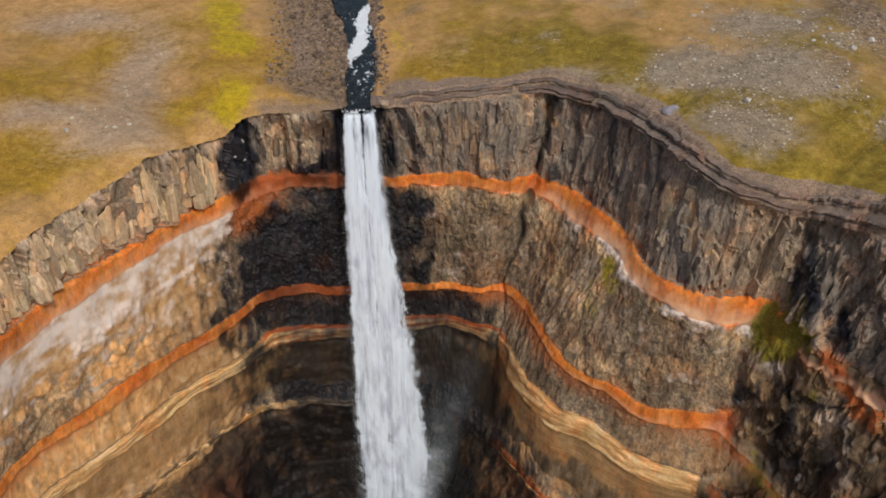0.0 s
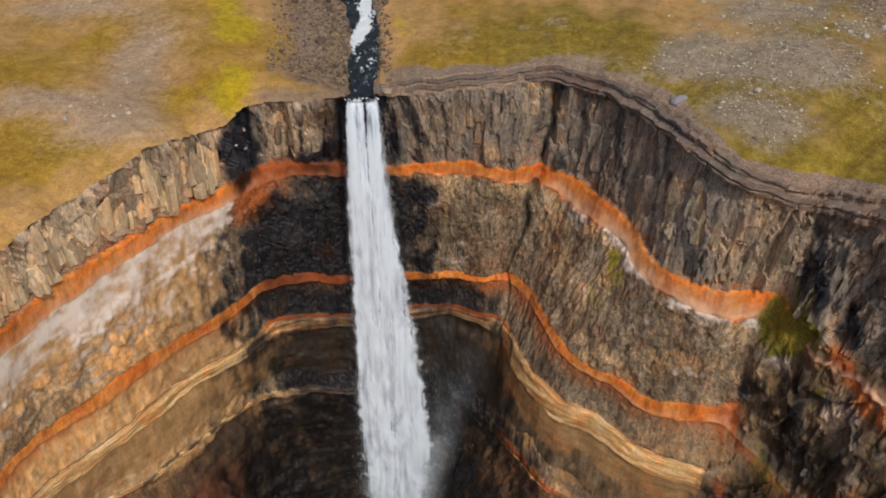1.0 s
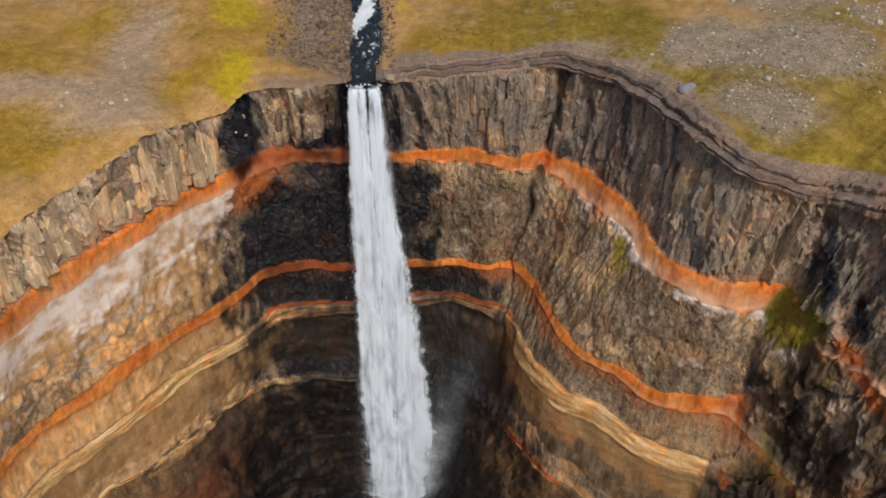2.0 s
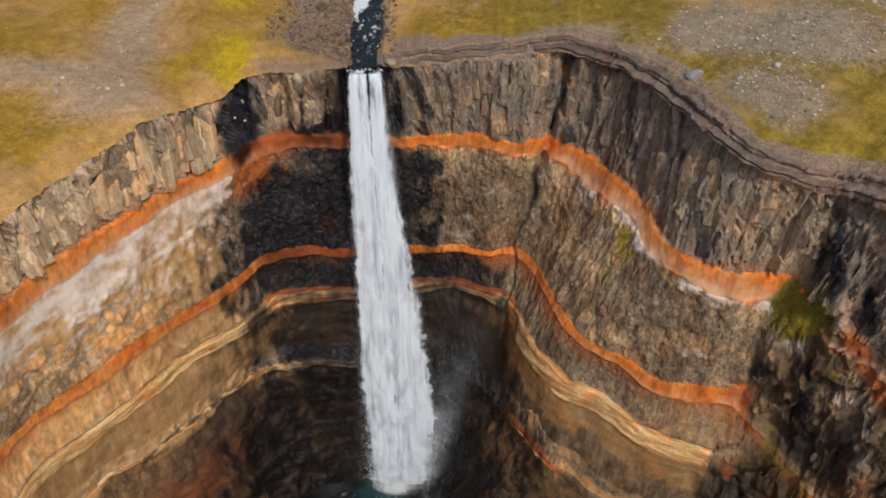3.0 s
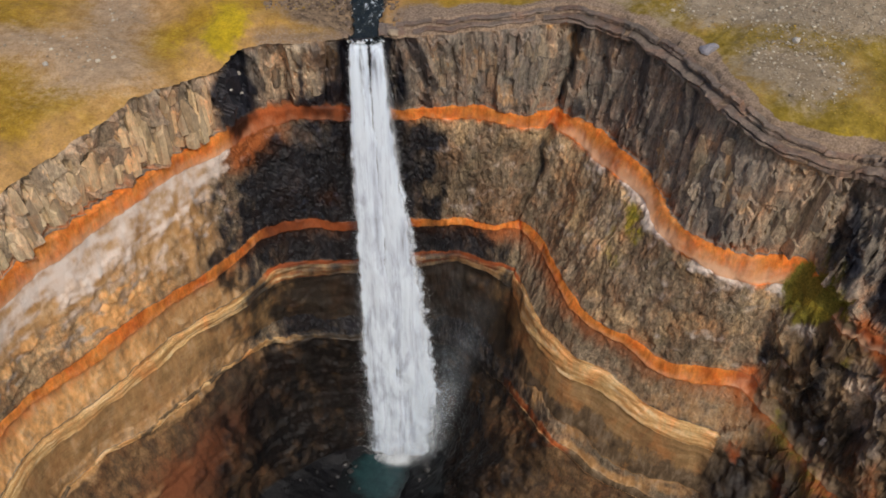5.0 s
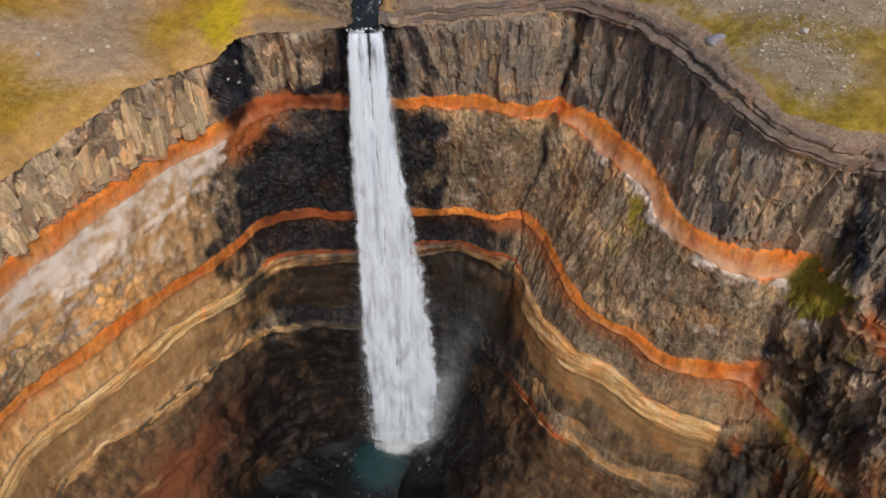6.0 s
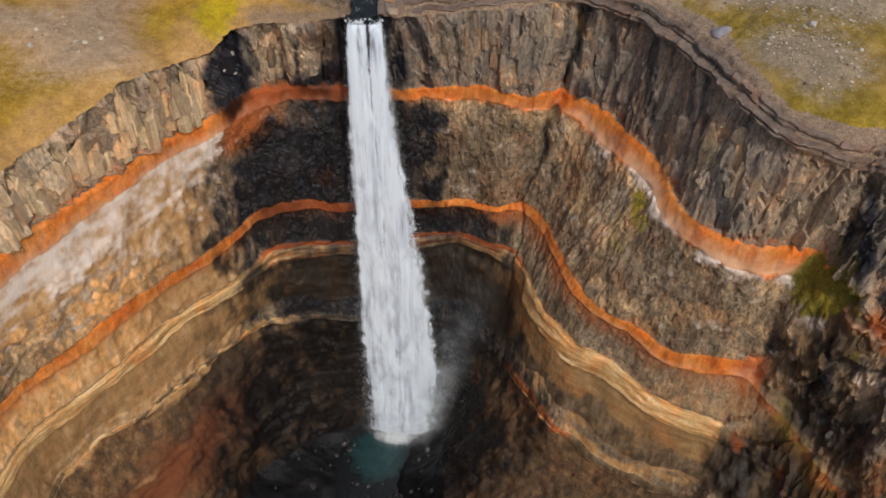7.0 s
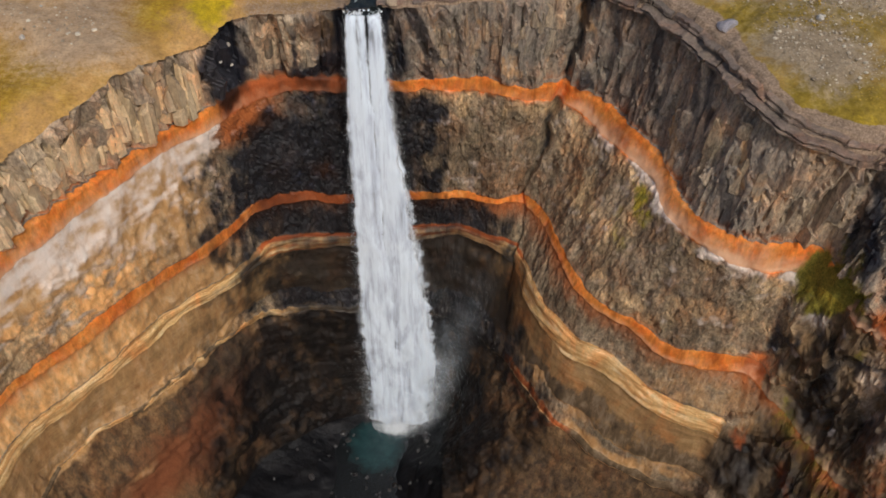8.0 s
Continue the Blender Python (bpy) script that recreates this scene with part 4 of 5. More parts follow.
out_s = blur_columns(np.pad(out, ((61, 61), (0, 0)), "edge")[None], 121)[0][61:-61]
out_s /= np.linalg.norm(out_s, axis=1)[:, None]
DIST = np.concatenate([np.arange(0, 8, 0.33), np.arange(8, 70, 0.6), 70 * 1.12 ** np.arange(0, 36)])
CAP = np.interp(U, (0, 4, 7, 9, 11, 12, 13, 14, 16, 17.5, 20, 22, 25, 27, 31), (2.0, 2.5, 1.6, 1.6, 2.0, 1.0, 1.4, 2.4, 2.8, 3.0, 3.2, 2.8, 5.0, 7.0, 4.0))
WIDE = np.interp(U, (0, 4, 9, 11, 13, 14, 17, 19, 21, 23, 25, 27), (4, 4, 4, 7, 4, 2.8, 3.6, 4.2, 3.6, 3.0, 3.5, 5))
RISE = np.interp(U, (0, 8, 11, 13, 15, 18, 24, 28), (0.06, 0.10, 0.10, 0.10, 0.12, 0.26, 0.30, 0.2))
STREAM = [(-16.1, 164.3), (-16.2, 168), (-16.6, 176), (-16.8, 186), (-18.4, 198), (-21.2, 212), (-24, 230), (-22, 260), (-10, 320), (0, 420)]
STREAM_Z = (124.7, 125.2, 126.0, 126.9, 128.2, 129.5, 131, 133, 138, 145)
su = np.linspace(0, len(STREAM) - 1, 700)
stream_xy, stream_z = curve(STREAM, su), curve(STREAM_Z, su)


def to_stream(x, y):
    """Distance to the stream's middle and its level there."""
    shape = x.shape
    x, y = x.ravel(), y.ravel()
    best, level = np.full(x.shape, 1e9), np.zeros(x.shape)
    sel = np.nonzero((np.abs(x + 16) < 60) & (y > 150) & (y < 430))[0]
    for i in range(0, len(sel), 4000):
        s = sel[i:i + 4000]
        d = np.hypot(x[s, None] - stream_xy[None, :, 0], y[s, None] - stream_xy[None, :, 1])
        k = d.argmin(1)
        best[s], level[s] = d[np.arange(len(s)), k], stream_z[k]
    return best.reshape(shape), level.reshape(shape)


D = DIST[:, None] + 0 * brink[None, :, 0]
bend = smooth(4, 30, D)[..., None]
way = out[None] * (1 - bend) + out_s[None] * bend
heading = np.radians(np.interp(U, (0, 3, 5, 8, 10, 11.5, 13, 15, 17, 18.5, 20, 22, 25, 27, 29, 31), (178, 170, 160, 142, 125, 100, 92, 88, 72, 50, 42, 44, 42, 25, 10, 2)))
heading = np.convolve(np.pad(heading, 30, "edge"), np.ones(61) / 61, "valid")
way = np.stack([np.cos(heading), np.sin(heading)], -1)[None] + 0 * way
G = np.zeros((len(DIST), COLS, 3))
G[..., :2] = brink[None] + way * D[..., None]
gx, gy = G[..., 0], G[..., 1]
climb = np.clip(D / WIDE[None], 0, 1)
waver = 0.10 * fbm(gx / 3, gy / 3, 0 * gx, 3, 91)
steps = 3 * np.clip(climb + waver * (climb > 0) * (climb < 1), 0, 1)
stair = (np.floor(steps) + smooth(0.0, 0.28, steps - np.floor(steps))) / 3
grade = np.where(U > 12.9, 1.0, 0.35)[None]
climb = grade * np.clip(stair, 0, 1) + (1 - grade) * climb**0.8
far = smooth(20, 400, D)
G[..., 2] = ring_z[0][None] + CAP[None] * climb + RISE[None] * 16 * (1 - np.exp(-np.maximum(D - WIDE[None], 0) / 16)) + far * (6 + 22 * fbm(gx / 160, gy / 160, 0 * gx, 4, 95))
G[..., 2] += smooth(2, 8, D) * (0.55 * fbm(gx / 9, gy / 9, 0 * gx, 4, 97) + 0.16 * fbm(gx / 1.7, gy / 1.7, 0 * gx, 3, 99))
ds, level = to_stream(gx, gy)
bank = level - 0.9 + 0.9 * smooth(2.3, 3.6, ds) + 0.12 * np.maximum(ds - 3.5, 0) + 3.2 * smooth(5, 16, ds) + 0.25 * fbm(gx / 1.5, gy / 1.5, 0 * gx, 3, 101)
cut = 1 - smooth(7, 17, ds)
G[..., 2] = np.where(ds < 60, G[..., 2] * (1 - cut) + np.minimum(G[..., 2], bank) * cut, G[..., 2])
G[0, :, 2] = np.where(np.abs(brink[:, 0] + 16.2) < 3.2, ring_z[0] - 0.5, ring_z[0])


def patch(x, y, cx, cy, rx, ry, turn=0.0):
    c, s = math.cos(radians(turn)), math.sin(radians(turn))
    a, b = (c * (x - cx) + s * (y - cy)) / rx, (-s * (x - cx) + c * (y - cy)) / ry
    return np.exp(-(a * a + b * b))


true_x, true_y = gx, gy
gx, gy = gx + 3.6 * fbm(true_x / 11, true_y / 11, 0 * gx, 5, 105, 0.6), gy + 3.6 * fbm(true_x / 11, true_y / 11, 0 * gx + 7, 5, 107, 0.6)
n1 = fbm(gx / 14, gy / 14, 0 * gx, 4, 111)
n2 = fbm(gx / 30, gy / 30, 0 * gx, 3, 113)
west, east = (1 - smooth(10, 12, U))[None], smooth(12, 16, U)[None]
heath = 0.36 + 0.5 * n1 + 0.2 * n2 + 0.3 * east + 0.25 * fbm(gx / 4, gy / 4, 0 * gx, 4, 119)
heath += 0.5 * patch(gx, gy, -82, 162, 10, 15) + 0.5 * patch(gx, gy, -71, 138, 7, 10) + 0.5 * patch(gx, gy, -48.5, 160, 5, 10) + 0.35 * patch(gx, gy, -70, 185, 7, 10) - 0.2 * west * (1 - smooth(3, 10, D))
heath += 0.9 * patch(gx, gy, 6.5, 180, 14, 5.5, 8) + 0.6 * patch(gx, gy, 20, 186, 12, 7) + 0.6 * patch(gx, gy, 36, 180, 4, 9) + 0.5 * patch(gx, gy, 31.5, 169, 5, 4) + 0.8 * patch(gx, gy, 45.5, 159, 5, 3.4, -25) + 0.6 * patch(gx, gy, 54, 160, 3.4, 3)
heath += 0.9 * patch(gx, gy, 58, 138.5, 10, 3.4, -8) + 0.8 * patch(gx, gy, 55, 144, 5, 2.6, -10) + 0.7 * patch(gx, gy, 73, 150, 6, 14) - 0.5 * (1 - smooth(4, 9, ds)) * (true_x > -16)
bright = 1.05 * patch(gx, gy, -40, 164, 3.6, 8) + 1.0 * patch(gx, gy, -43.5, 186, 5.0, 6, 8) + 0.8 * patch(gx, gy, -48, 203, 5, 14, 12) + 0.42 * patch(gx, gy, -49, 161, 4, 9) + 0.5 * patch(gx, gy, -8.5, 193, 3, 8)
bright += 0.35 * patch(gx, gy, 57, 138, 9, 2.5, -8) + 0.25 * patch(gx, gy, -72, 138, 6, 8)
gravel = 1.2 * patch(gx, gy, -60, 174, 6.5, 17, 6) + 1.1 * patch(gx, gy, -58, 150, 9, 8) + 0.9 * patch(gx, gy, -73, 156, 10, 6) + 0.9 * patch(gx, gy, -80, 200, 16, 8) + 0.15 * n1
gravel += 1.35 * patch(gx, gy, 45, 172, 7, 7) + 1.5 * patch(gx, gy, 62, 168, 14, 9, -10) + 1.3 * patch(gx, gy, 52.5, 151, 9, 5, -20) + 0.8 * patch(gx, gy, 66, 190, 14, 9) + 0.95 * patch(gx, gy, 23, 174, 7, 3) + 0.6 * patch(gx, gy, 33, 166, 3, 5)
gravel += 0.5 * smooth(0.05, 0.45, fbm(gx / 10, gy / 10, 0 * gx, 4, 117)) * east
edge_dry = (1 - smooth(1.0, np.interp(U, (10, 10.6, 12.6, 13), (4.5, 8, 8, 4.5))[None], D + 2.5 * n1)) * np.where(U > 12.8, 1, 0.6)[None]
bare = 0.95 * (1 - smooth(WIDE[None] + 0.5, WIDE[None] + np.interp(U, (13, 17, 18.5, 20, 22), (2.6, 3.6, 2.2, 1.0, 0.6))[None], D + 4 * n1)) * smooth(12.8, 13.6, U)[None] + 1.5 * patch(gx, gy, -29.2, 186, 2.2, 9, 8) + 0.85 * patch(gx, gy, -7.5, 172.5, 5, 4) + np.interp(U, (8.8, 9.4, 10.0, 10.5, 12.5, 13), (0.35, 0.1, 0.2, 1.0, 1.1, 0.6))[None] * edge_dry
dark = 0.95 * patch(gx, gy, 88, 192, 8, 26) + 0.7 * patch(gx, gy, 75, 172, 4, 7) + 0.6 * patch(gx, gy, -7, 208, 2.5, 9, -25) + 0.3 * patch(gx, gy, 74, 150, 3, 12, 20) + (0.95 * (1 - smooth(9, 18, ds + 5 * n1)) + 0.42 * (1 - smooth(17, 24, ds + 6 * n1))) * (true_x < -15) * smooth(165, 170, true_y) + np.where(true_x > -16, 0.35, 0.7) * (1 - smooth(2.5, 6, ds))
gx, gy = true_x, true_y
fields = {"heath": heath, "gravel": gravel, "bright": bright, "bare": bare, "dark": dark, "green": east + 0 * gx}
ground = sheet("ground", G, ground_mat, None, fields, label="plateau of ochre heath, moss and grey gravel", category="ground", kind="structure")

# ---- water ----
lip = new("waterfall")
tagged(lip, "tall white waterfall plunging over a basalt brink", "waterfall")


def fall_sheet(name, x0, x1, y0, throw, top, material, seed, body, label="", fold=0.32, columns=56, count=300):
    """A sheet of falling water; x0 and x1 are the left and right edge as curves over the way down."""
    f = np.linspace(0, 1, count)[:, None]
    a = np.linspace(0, 1, columns)[None, :]
    depth = (top - 8.8) * f**1.15
    z = top - depth
    xl = np.interp(f, np.linspace(0, 1, len(x0)), x0) + (0.3 + 1.1 * f) * fbm(f * 44, f * 0 + seed, f * 0, 5, seed, 0.62)
    xr = np.interp(f, np.linspace(0, 1, len(x1)), x1) + (0.3 + 2.2 * f) * fbm(f * 38, f * 0 + seed, f * 0, 5, seed + 5, 0.62)
    x = xl + (xr - xl) * a
    bulge = (0.8 + 1.4 * f) * np.sin(a * math.pi) ** 0.7
    y = y0 - throw * f**0.55 - 0.7 * bulge
    y = y + fold * ((0.15 + 0.25 * f) * fbm(x / 0.8, z / 14 + seed, 0 * x, 4, seed + 9) + (0.3 + 1.3 * f) * fbm(x / 2.6, z / 5 + seed, 0 * x, 5, seed + 13))
    y = y + 1.3 * np.exp(-f * 90) + 0.25 * fbm(x / 0.7, 0 * x, 0 * x + seed, 3, seed + 21) * np.exp(-f * 60)
    rim = np.minimum(a, 1 - a) * (xr - xl)
    body_field = body + 1.15 * (smooth(0.0, 1.0 + 3.4 * f, rim) - 0.75)
    body_field = body_field - (0.5 if material == veil_mat else 0.07) * (1 - smooth(0.02, 0.32, f))
    body_field = body_field + 0.35 * smooth(0.86, 1.0, f)
    if name == "curtain":
        body_field = body_field - 0.42 * np.exp(-(((a - 0.56) / 0.10) ** 2)) * (1 - smooth(0.05, 0.35, f))
    P = np.stack([x, y, z + 0 * x], -1)
    return sheet(name, P, material, lip, {"body": body_field}, label=label)


fall_sheet("curtain", (-19.5, -20.3, -20.9, -21.4, -21.9, -22.0, -20.9), (-15.3, -14.6, -12.8, -10.6, -8.6, -7.2, -7.6), 164.9, 3.0, 124.7, foam_mat, 3, 0.34, "dense white main curtain")
fall_sheet("east_strand", (-15.9, -16.2, -16.3, -16.0, -15.5, -15, -14.5), (-12.6, -11.4, -9.4, -6.6, -3.6, -1.9, -4.6), 165.0, 3.2, 124.7, foam_mat, 23, 0.34, "narrow strand beside the curtain")
fall_sheet("veil", (-18.8, -19.4, -19.8, -20.2, -20.5, -20.6, -20.6), (-12.8, -11.2, -8.6, -5.6, -3.2, -1.6, -2.2), 165.0, 1.6, 124.6, veil_mat, 63, 0.26, "thin veil of broken water", 0.7)


def mist_material():
    n = Nodes("spray_mist")
    billow = n.noise(0.16, 6, (1, 1, 0.7), 0.6, 3.0, 0.5)
    n.finish((0.70, 0.79, 0.88, 1), 0.9)
    cloud = n.put("ShaderNodeMapRange", Value=billow, From_Min=0.36, From_Max=0.68)
    alpha = n.math("MULTIPLY", cloud.outputs[0], n.field("body"))
    n.t.links.new(alpha, n.out.inputs["Alpha"])
    return n.m


mist_mat = mist_material()


def mist(name, cx, y, width, high, strength, lean, seed):
    """A billowing sheet of fine spray that hangs over the pool."""
    f, a = np.linspace(0, 1, 60)[:, None], np.linspace(-1, 1, 60)[None, :]
    x = cx + lean * f + width * (0.42 + 0.9 * f) * a
    z = 8.6 + high * f + 0 * a
    y = y + 2.5 * (a * a) + 1.6 * fbm(x / 5, z / 6, 0 * x + seed, 4, seed)
    ragged_edge = 0.25 * fbm(x / 4, z / 5, 0 * x, 4, seed + 3)
    body = strength * np.clip(1 - a * a + ragged_edge, 0, 1) ** 1.5 * np.clip((1 - f) + ragged_edge * f, 0, 1) ** 1.2 * smooth(0, 0.16, f)
    body = body * smooth(0, 0.12, 1 - np.abs(a)) * smooth(0, 0.1, 1 - f)
    ob = sheet(name, np.stack([x + 0 * z, y, z], -1), mist_mat, lip, {"body": body}, label="thin drifting spray over the pool")
    ob.visible_shadow = False
    return ob


mist("mist", -7.5, 158.5, 7.0, 48, 0.55, 7.0, 511)
mist("mist", -6.5, 156.0, 9.5, 72, 0.32, 9.0, 531)
mist("mist", -14.0, 155.5, 9.0, 20, 0.22, 2.0, 521)

# drops of spray round the fall and over its foot
rng = np.random.default_rng(5)


def drops(name, count, place, size, label):
    c = place(count)
    s = size * (0.4 + rng.random((len(c), 1, 1)) ** 2 * 1.6)
    tet = np.array([(1, 1, 1), (-1, -1, 1), (-1, 1, -1), (1, -1, -1)])[None] * 0.5
    v = (c[:, None, :] + s * (tet + rng.normal(0, 0.25, (len(c), 4, 3)))).reshape(-1, 3)
    k = np.arange(len(c))[:, None] * 4
    f = np.concatenate([k + np.array(t) for t in ((0, 1, 2), (0, 3, 1), (0, 2, 3), (1, 3, 2))])
    return solid(name, v, f, spray_mat, lip, label=label)


def plume(count):
    h = rng.gamma(1.4, 9.0, count)
    h = h[h < 60]
    spread = 2.5 + 0.10 * h
    x = -10.0 + 0.12 * h + rng.normal(0, 1, len(h)) * (spread + 1.2)
    y = 159.5 + rng.normal(0, 1, len(h)) * (2.0 + 0.03 * h)
    return np.stack([x, y, 9 + h], 1)


def fringe(count):
    f = rng.random(count) ** 0.7
    s = np.where(rng.random(count) < 0.2, -1, 1)
    right = np.interp(f, (0, 0.3, 0.6, 1), (-13, -11.0, -7.2, -5.0))
    left = np.interp(f, (0, 0.5, 1), (-19.1, -19.9, -19.8))
    x = np.where(s > 0, right, left) + s * (rng.gamma(2.0, 0.12 + 0.6 * f) - 0.3)
    y = 164 - 3.4 * f**0.55 + rng.normal(0, 0.8, count)
    return np.stack([x, y, 124.5 - 115 * f**1.15], 1)


def splash(count):
    a, r = rng.random(count) * 2 * math.pi, 6.0 * rng.random(count) ** 0.8
    h = rng.exponential(1.6, count) * (1.2 - r / 8)
    return np.stack([-13.8 + 0.95 * r * np.cos(a), 159.8 + 0.5 * r * np.sin(a), 9.2 + h], 1)


drops("spray_plume", 90000, plume, 0.023, "drifting spray above the pool")
drops("spray_fringe", 36000, fringe, 0.032, "torn drops along the fall")
drops("splash", 14000, splash, 0.045, "white splash at the foot")

# pool and brook on the gorge floor
px, py = np.meshgrid(np.linspace(-44, 12, 150), np.linspace(40, 168, 260))
pz = 9.0 + 0.12 * fbm(px / 2.0, py / 2.0, 0 * px, 3, 131)
reach = np.hypot((px + 13.5) / 6.5, (py - 159.5) / 4.5)
sheet("pool", np.stack([px, py, pz], -1), pool_mat, None, {"foam": 0.92 - 0.8 * reach, "teal": 1.2 - np.hypot((px + 18) / 7.5, (py - 154.5) / 9)}, label="dark teal plunge pool and brook among wet rocks", category="water", kind="structure")

# stream on the plateau
wa = np.linspace(-1, 1, 26)[None, :]
half = (np.interp(su, (0, 1.6, 2.4, 4, 9), (2.6, 2.6, 3.2, 3.4, 3.4))[:, None] + 1.1 * fbm(su[:, None] * 3, 0 * su[:, None], 0 * su[:, None], 3, 141)) * np.where(su < 1.2, 1.05, 1.0)[:, None]
tx = np.gradient(stream_xy, axis=0)
tx /= np.linalg.norm(tx, axis=1)[:, None]
sx = stream_xy[:, 0][:, None] + tx[:, 1][:, None] * half * wa
sy = stream_xy[:, 1][:, None] - tx[:, 0][:, None] * half * wa
rough = 0.28 * fbm(sx / 1.1, sy / 1.6, 0 * sx, 4, 143) + 0.12 * fbm(sx / 0.4, sy / 0.5, 0 * sx, 2, 145)
sz = stream_z[:, None] - 0.25 + rough
foam = 0.30 + 0.75 * np.exp(-(((sx + 18.0 - 0.08 * (sy - 195) - 0.7 * np.sin(sy / 3.0)) / 1.5) ** 2)) * smooth(180, 187, sy) * (1 - smooth(206, 214, sy)) + 0.35 * fbm(sx / 1.2, sy / 1.6, 0 * sx, 3, 147) + 0.22 * (1 - smooth(164.6, 166.0, sy))
foam += 0.35 * smooth(212, 216, sy) + 0.10 * smooth(166, 170, sy) * (1 - smooth(180, 190, sy))
sheet("stream", np.stack([sx, sy, sz], -1), river_mat, None, {"foam": foam}, label="dark stream with white rapids running to the brink", category="stream", kind="structure")

# ---- stones ----


def stone_mesh(name, seed, material, flatness=0.7, detail=1):
    bm = bmesh.new()
    bmesh.ops.create_icosphere(bm, subdivisions=detail, radius=0.5)
    r = random.Random(seed)
    cuts = [(Vector((r.gauss(0, 1), r.gauss(0, 1), r.gauss(0, 1))).normalized(), r.uniform(0.26, 0.42)) for _ in range(7)]
    for v in bm.verts:
        for n, d in cuts:
            k = v.co.dot(n) - d
            if k > 0:
                v.co -= n * k
        v.co *= r.uniform(0.93, 1.07)
        v.co.z *= flatness
    me = bpy.data.meshes.new(name)
    bm.to_mesh(me)
    bm.free()
    me.materials.append(material)
    return me


height_grid = (gx[:130], gy[:130], G[:130, :, 2])


def ground_z(x, y):
    """Level of the plateau near (x, y)."""
    d = (height_grid[0] - x) ** 2 + (height_grid[1] - y) ** 2
    k = np.unravel_index(d.argmin(), d.shape)
    return height_grid[2][k]


bank_shapes = [stone_mesh("bank_boulder", s, bank_mat) for s in range(8)]
r = random.Random(11)
made = 0
while made < 130:
    t = r.random()
    y = 168 + 46 * t
    cx = float(np.interp(y, stream_xy[:300, 1], stream_xy[:300, 0]))
    left = r.random() < 0.78
    x = cx - 3.0 - abs(r.gauss(0, 4.5)) if left else cx + 2.6 + abs(r.gauss(0, 1.6))
    size = min(2.0, 0.45 + r.expovariate(2.2))
    ob = new("bank_boulder", r.choice(bank_shapes))
    ob.matrix_world = pose(x, y, ground_z(x, y) + size * 0.12, r.uniform(-15, 15), r.uniform(-15, 15), r.uniform(0, 360)) @ Matrix.Diagonal((size, size * r.uniform(0.7, 1.2), size, 1))
    tagged(ob, "brown basalt boulder on the stream bank", "boulder", "boulders along the stream")
    made += 1

floor_shapes = [stone_mesh("wet_boulder", 50 + s, wet_stone_mat, 0.8) for s in range(6)]
floor_cols = (P[owner == 11][..., 0], P[owner == 11][..., 1], P[owner == 11][..., 2])
for k in range(110):
    x, y = -16 + r.gauss(0, 11), r.uniform(132, 160)
    if abs(x + 15) < 6 and y > 147:
        continue
    d = (floor_cols[0] - x) ** 2 + (floor_cols[1] - y) ** 2
    z = max(8.8, floor_cols[2][np.unravel_index(d.argmin(), d.shape)])
    size = 0.7 + r.expovariate(1.3)
    ob = new("wet_boulder", r.choice(floor_shapes))
    ob.matrix_world = pose(x, y, z + size * 0.1, r.uniform(-20, 20), r.uniform(-20, 20), r.uniform(0, 360)) @ Matrix.Diagonal((size, size * r.uniform(0.7, 1.2), size, 1))
    tagged(ob, "black wet boulder beside the plunge pool", "boulder", "boulders round the pool")

# single larger boulders on the plateau and in the cliff
pale_mat = stone_material("pale_stone", [(0.0, (0.44, 0.39, 0.33)), (1.0, (0.66, 0.62, 0.56))])
tan_mat = stone_material("tan_stone", [(0.0, (0.36, 0.27, 0.18)), (1.0, (0.46, 0.35, 0.24))])
blue_mat = stone_material("blue_grey_stone", [(0.0, (0.30, 0.28, 0.30)), (1.0, (0.40, 0.375, 0.40))])
pale_shapes = [stone_mesh("pale_boulder", 120 + k, pale_mat, 0.75, 2) for k in range(5)]


def boulder(name, me, x, y, z, size, label, group=""):
    ob = new(name, me)
    ob.matrix_world = pose(x, y, z, r.uniform(-15, 15), r.uniform(-15, 15), r.uniform(0, 360)) @ Matrix.Diagonal((size, size * r.uniform(0.75, 1.1), size * 0.9, 1))
    return tagged(ob, label, "boulder", group)


boulder("tan_boulder", stone_mesh("tan_boulder", 131, tan_mat, 0.7, 2), -11.2, 166.6, ground_z(-11.2, 166.6) + 0.35, 2.4, "rounded tan boulder at the brink beside the waterfall")
boulder("blue_grey_boulder", stone_mesh("blue_grey_boulder", 137, blue_mat, 0.55, 2), 41.6, 158.0, ground_z(41.6, 158.0) - 0.1, 3.6, "big blue-grey boulder on the plateau edge")
for k in range(30):
    x, y = (r.gauss(79, 5), r.gauss(180, 7)) if k < 16 else (r.uniform(40, 85), r.uniform(150, 195)) if k < 28 else (r.uniform(-75, -50), r.uniform(140, 195))
    size = 0.55 + r.expovariate(3.0)
    boulder("pale_boulder", r.choice(pale_shapes), x, y, ground_z(x, y) + 0.12 * size, size, "cream boulder lying on the gravel plateau", "boulders on the gravel")
for x, z, size in ((-38.9, 120.2, 1.7), (-39.9, 117.5, 0.9), (-38.3, 116.4, 0.8)):
    d = (P[:58, :, 0] - x) ** 2 + (P[:58, :, 2] - z) ** 2
    spot = P[:58].reshape(-1, 3)[d.argmin()]
    boulder("pale_boulder", r.choice(pale_shapes), spot[0], spot[1], spot[2], size, "pale boulder wedged in a black wet cleft", "boulders wedged in the cleft")

# loose stones, too many to count
template = stone_mesh("template_stone", 90, stone_mat, 0.6)
tv = np.array([v.co for v in template.vertices])
tf = np.array([p.vertices for p in template.polygons])
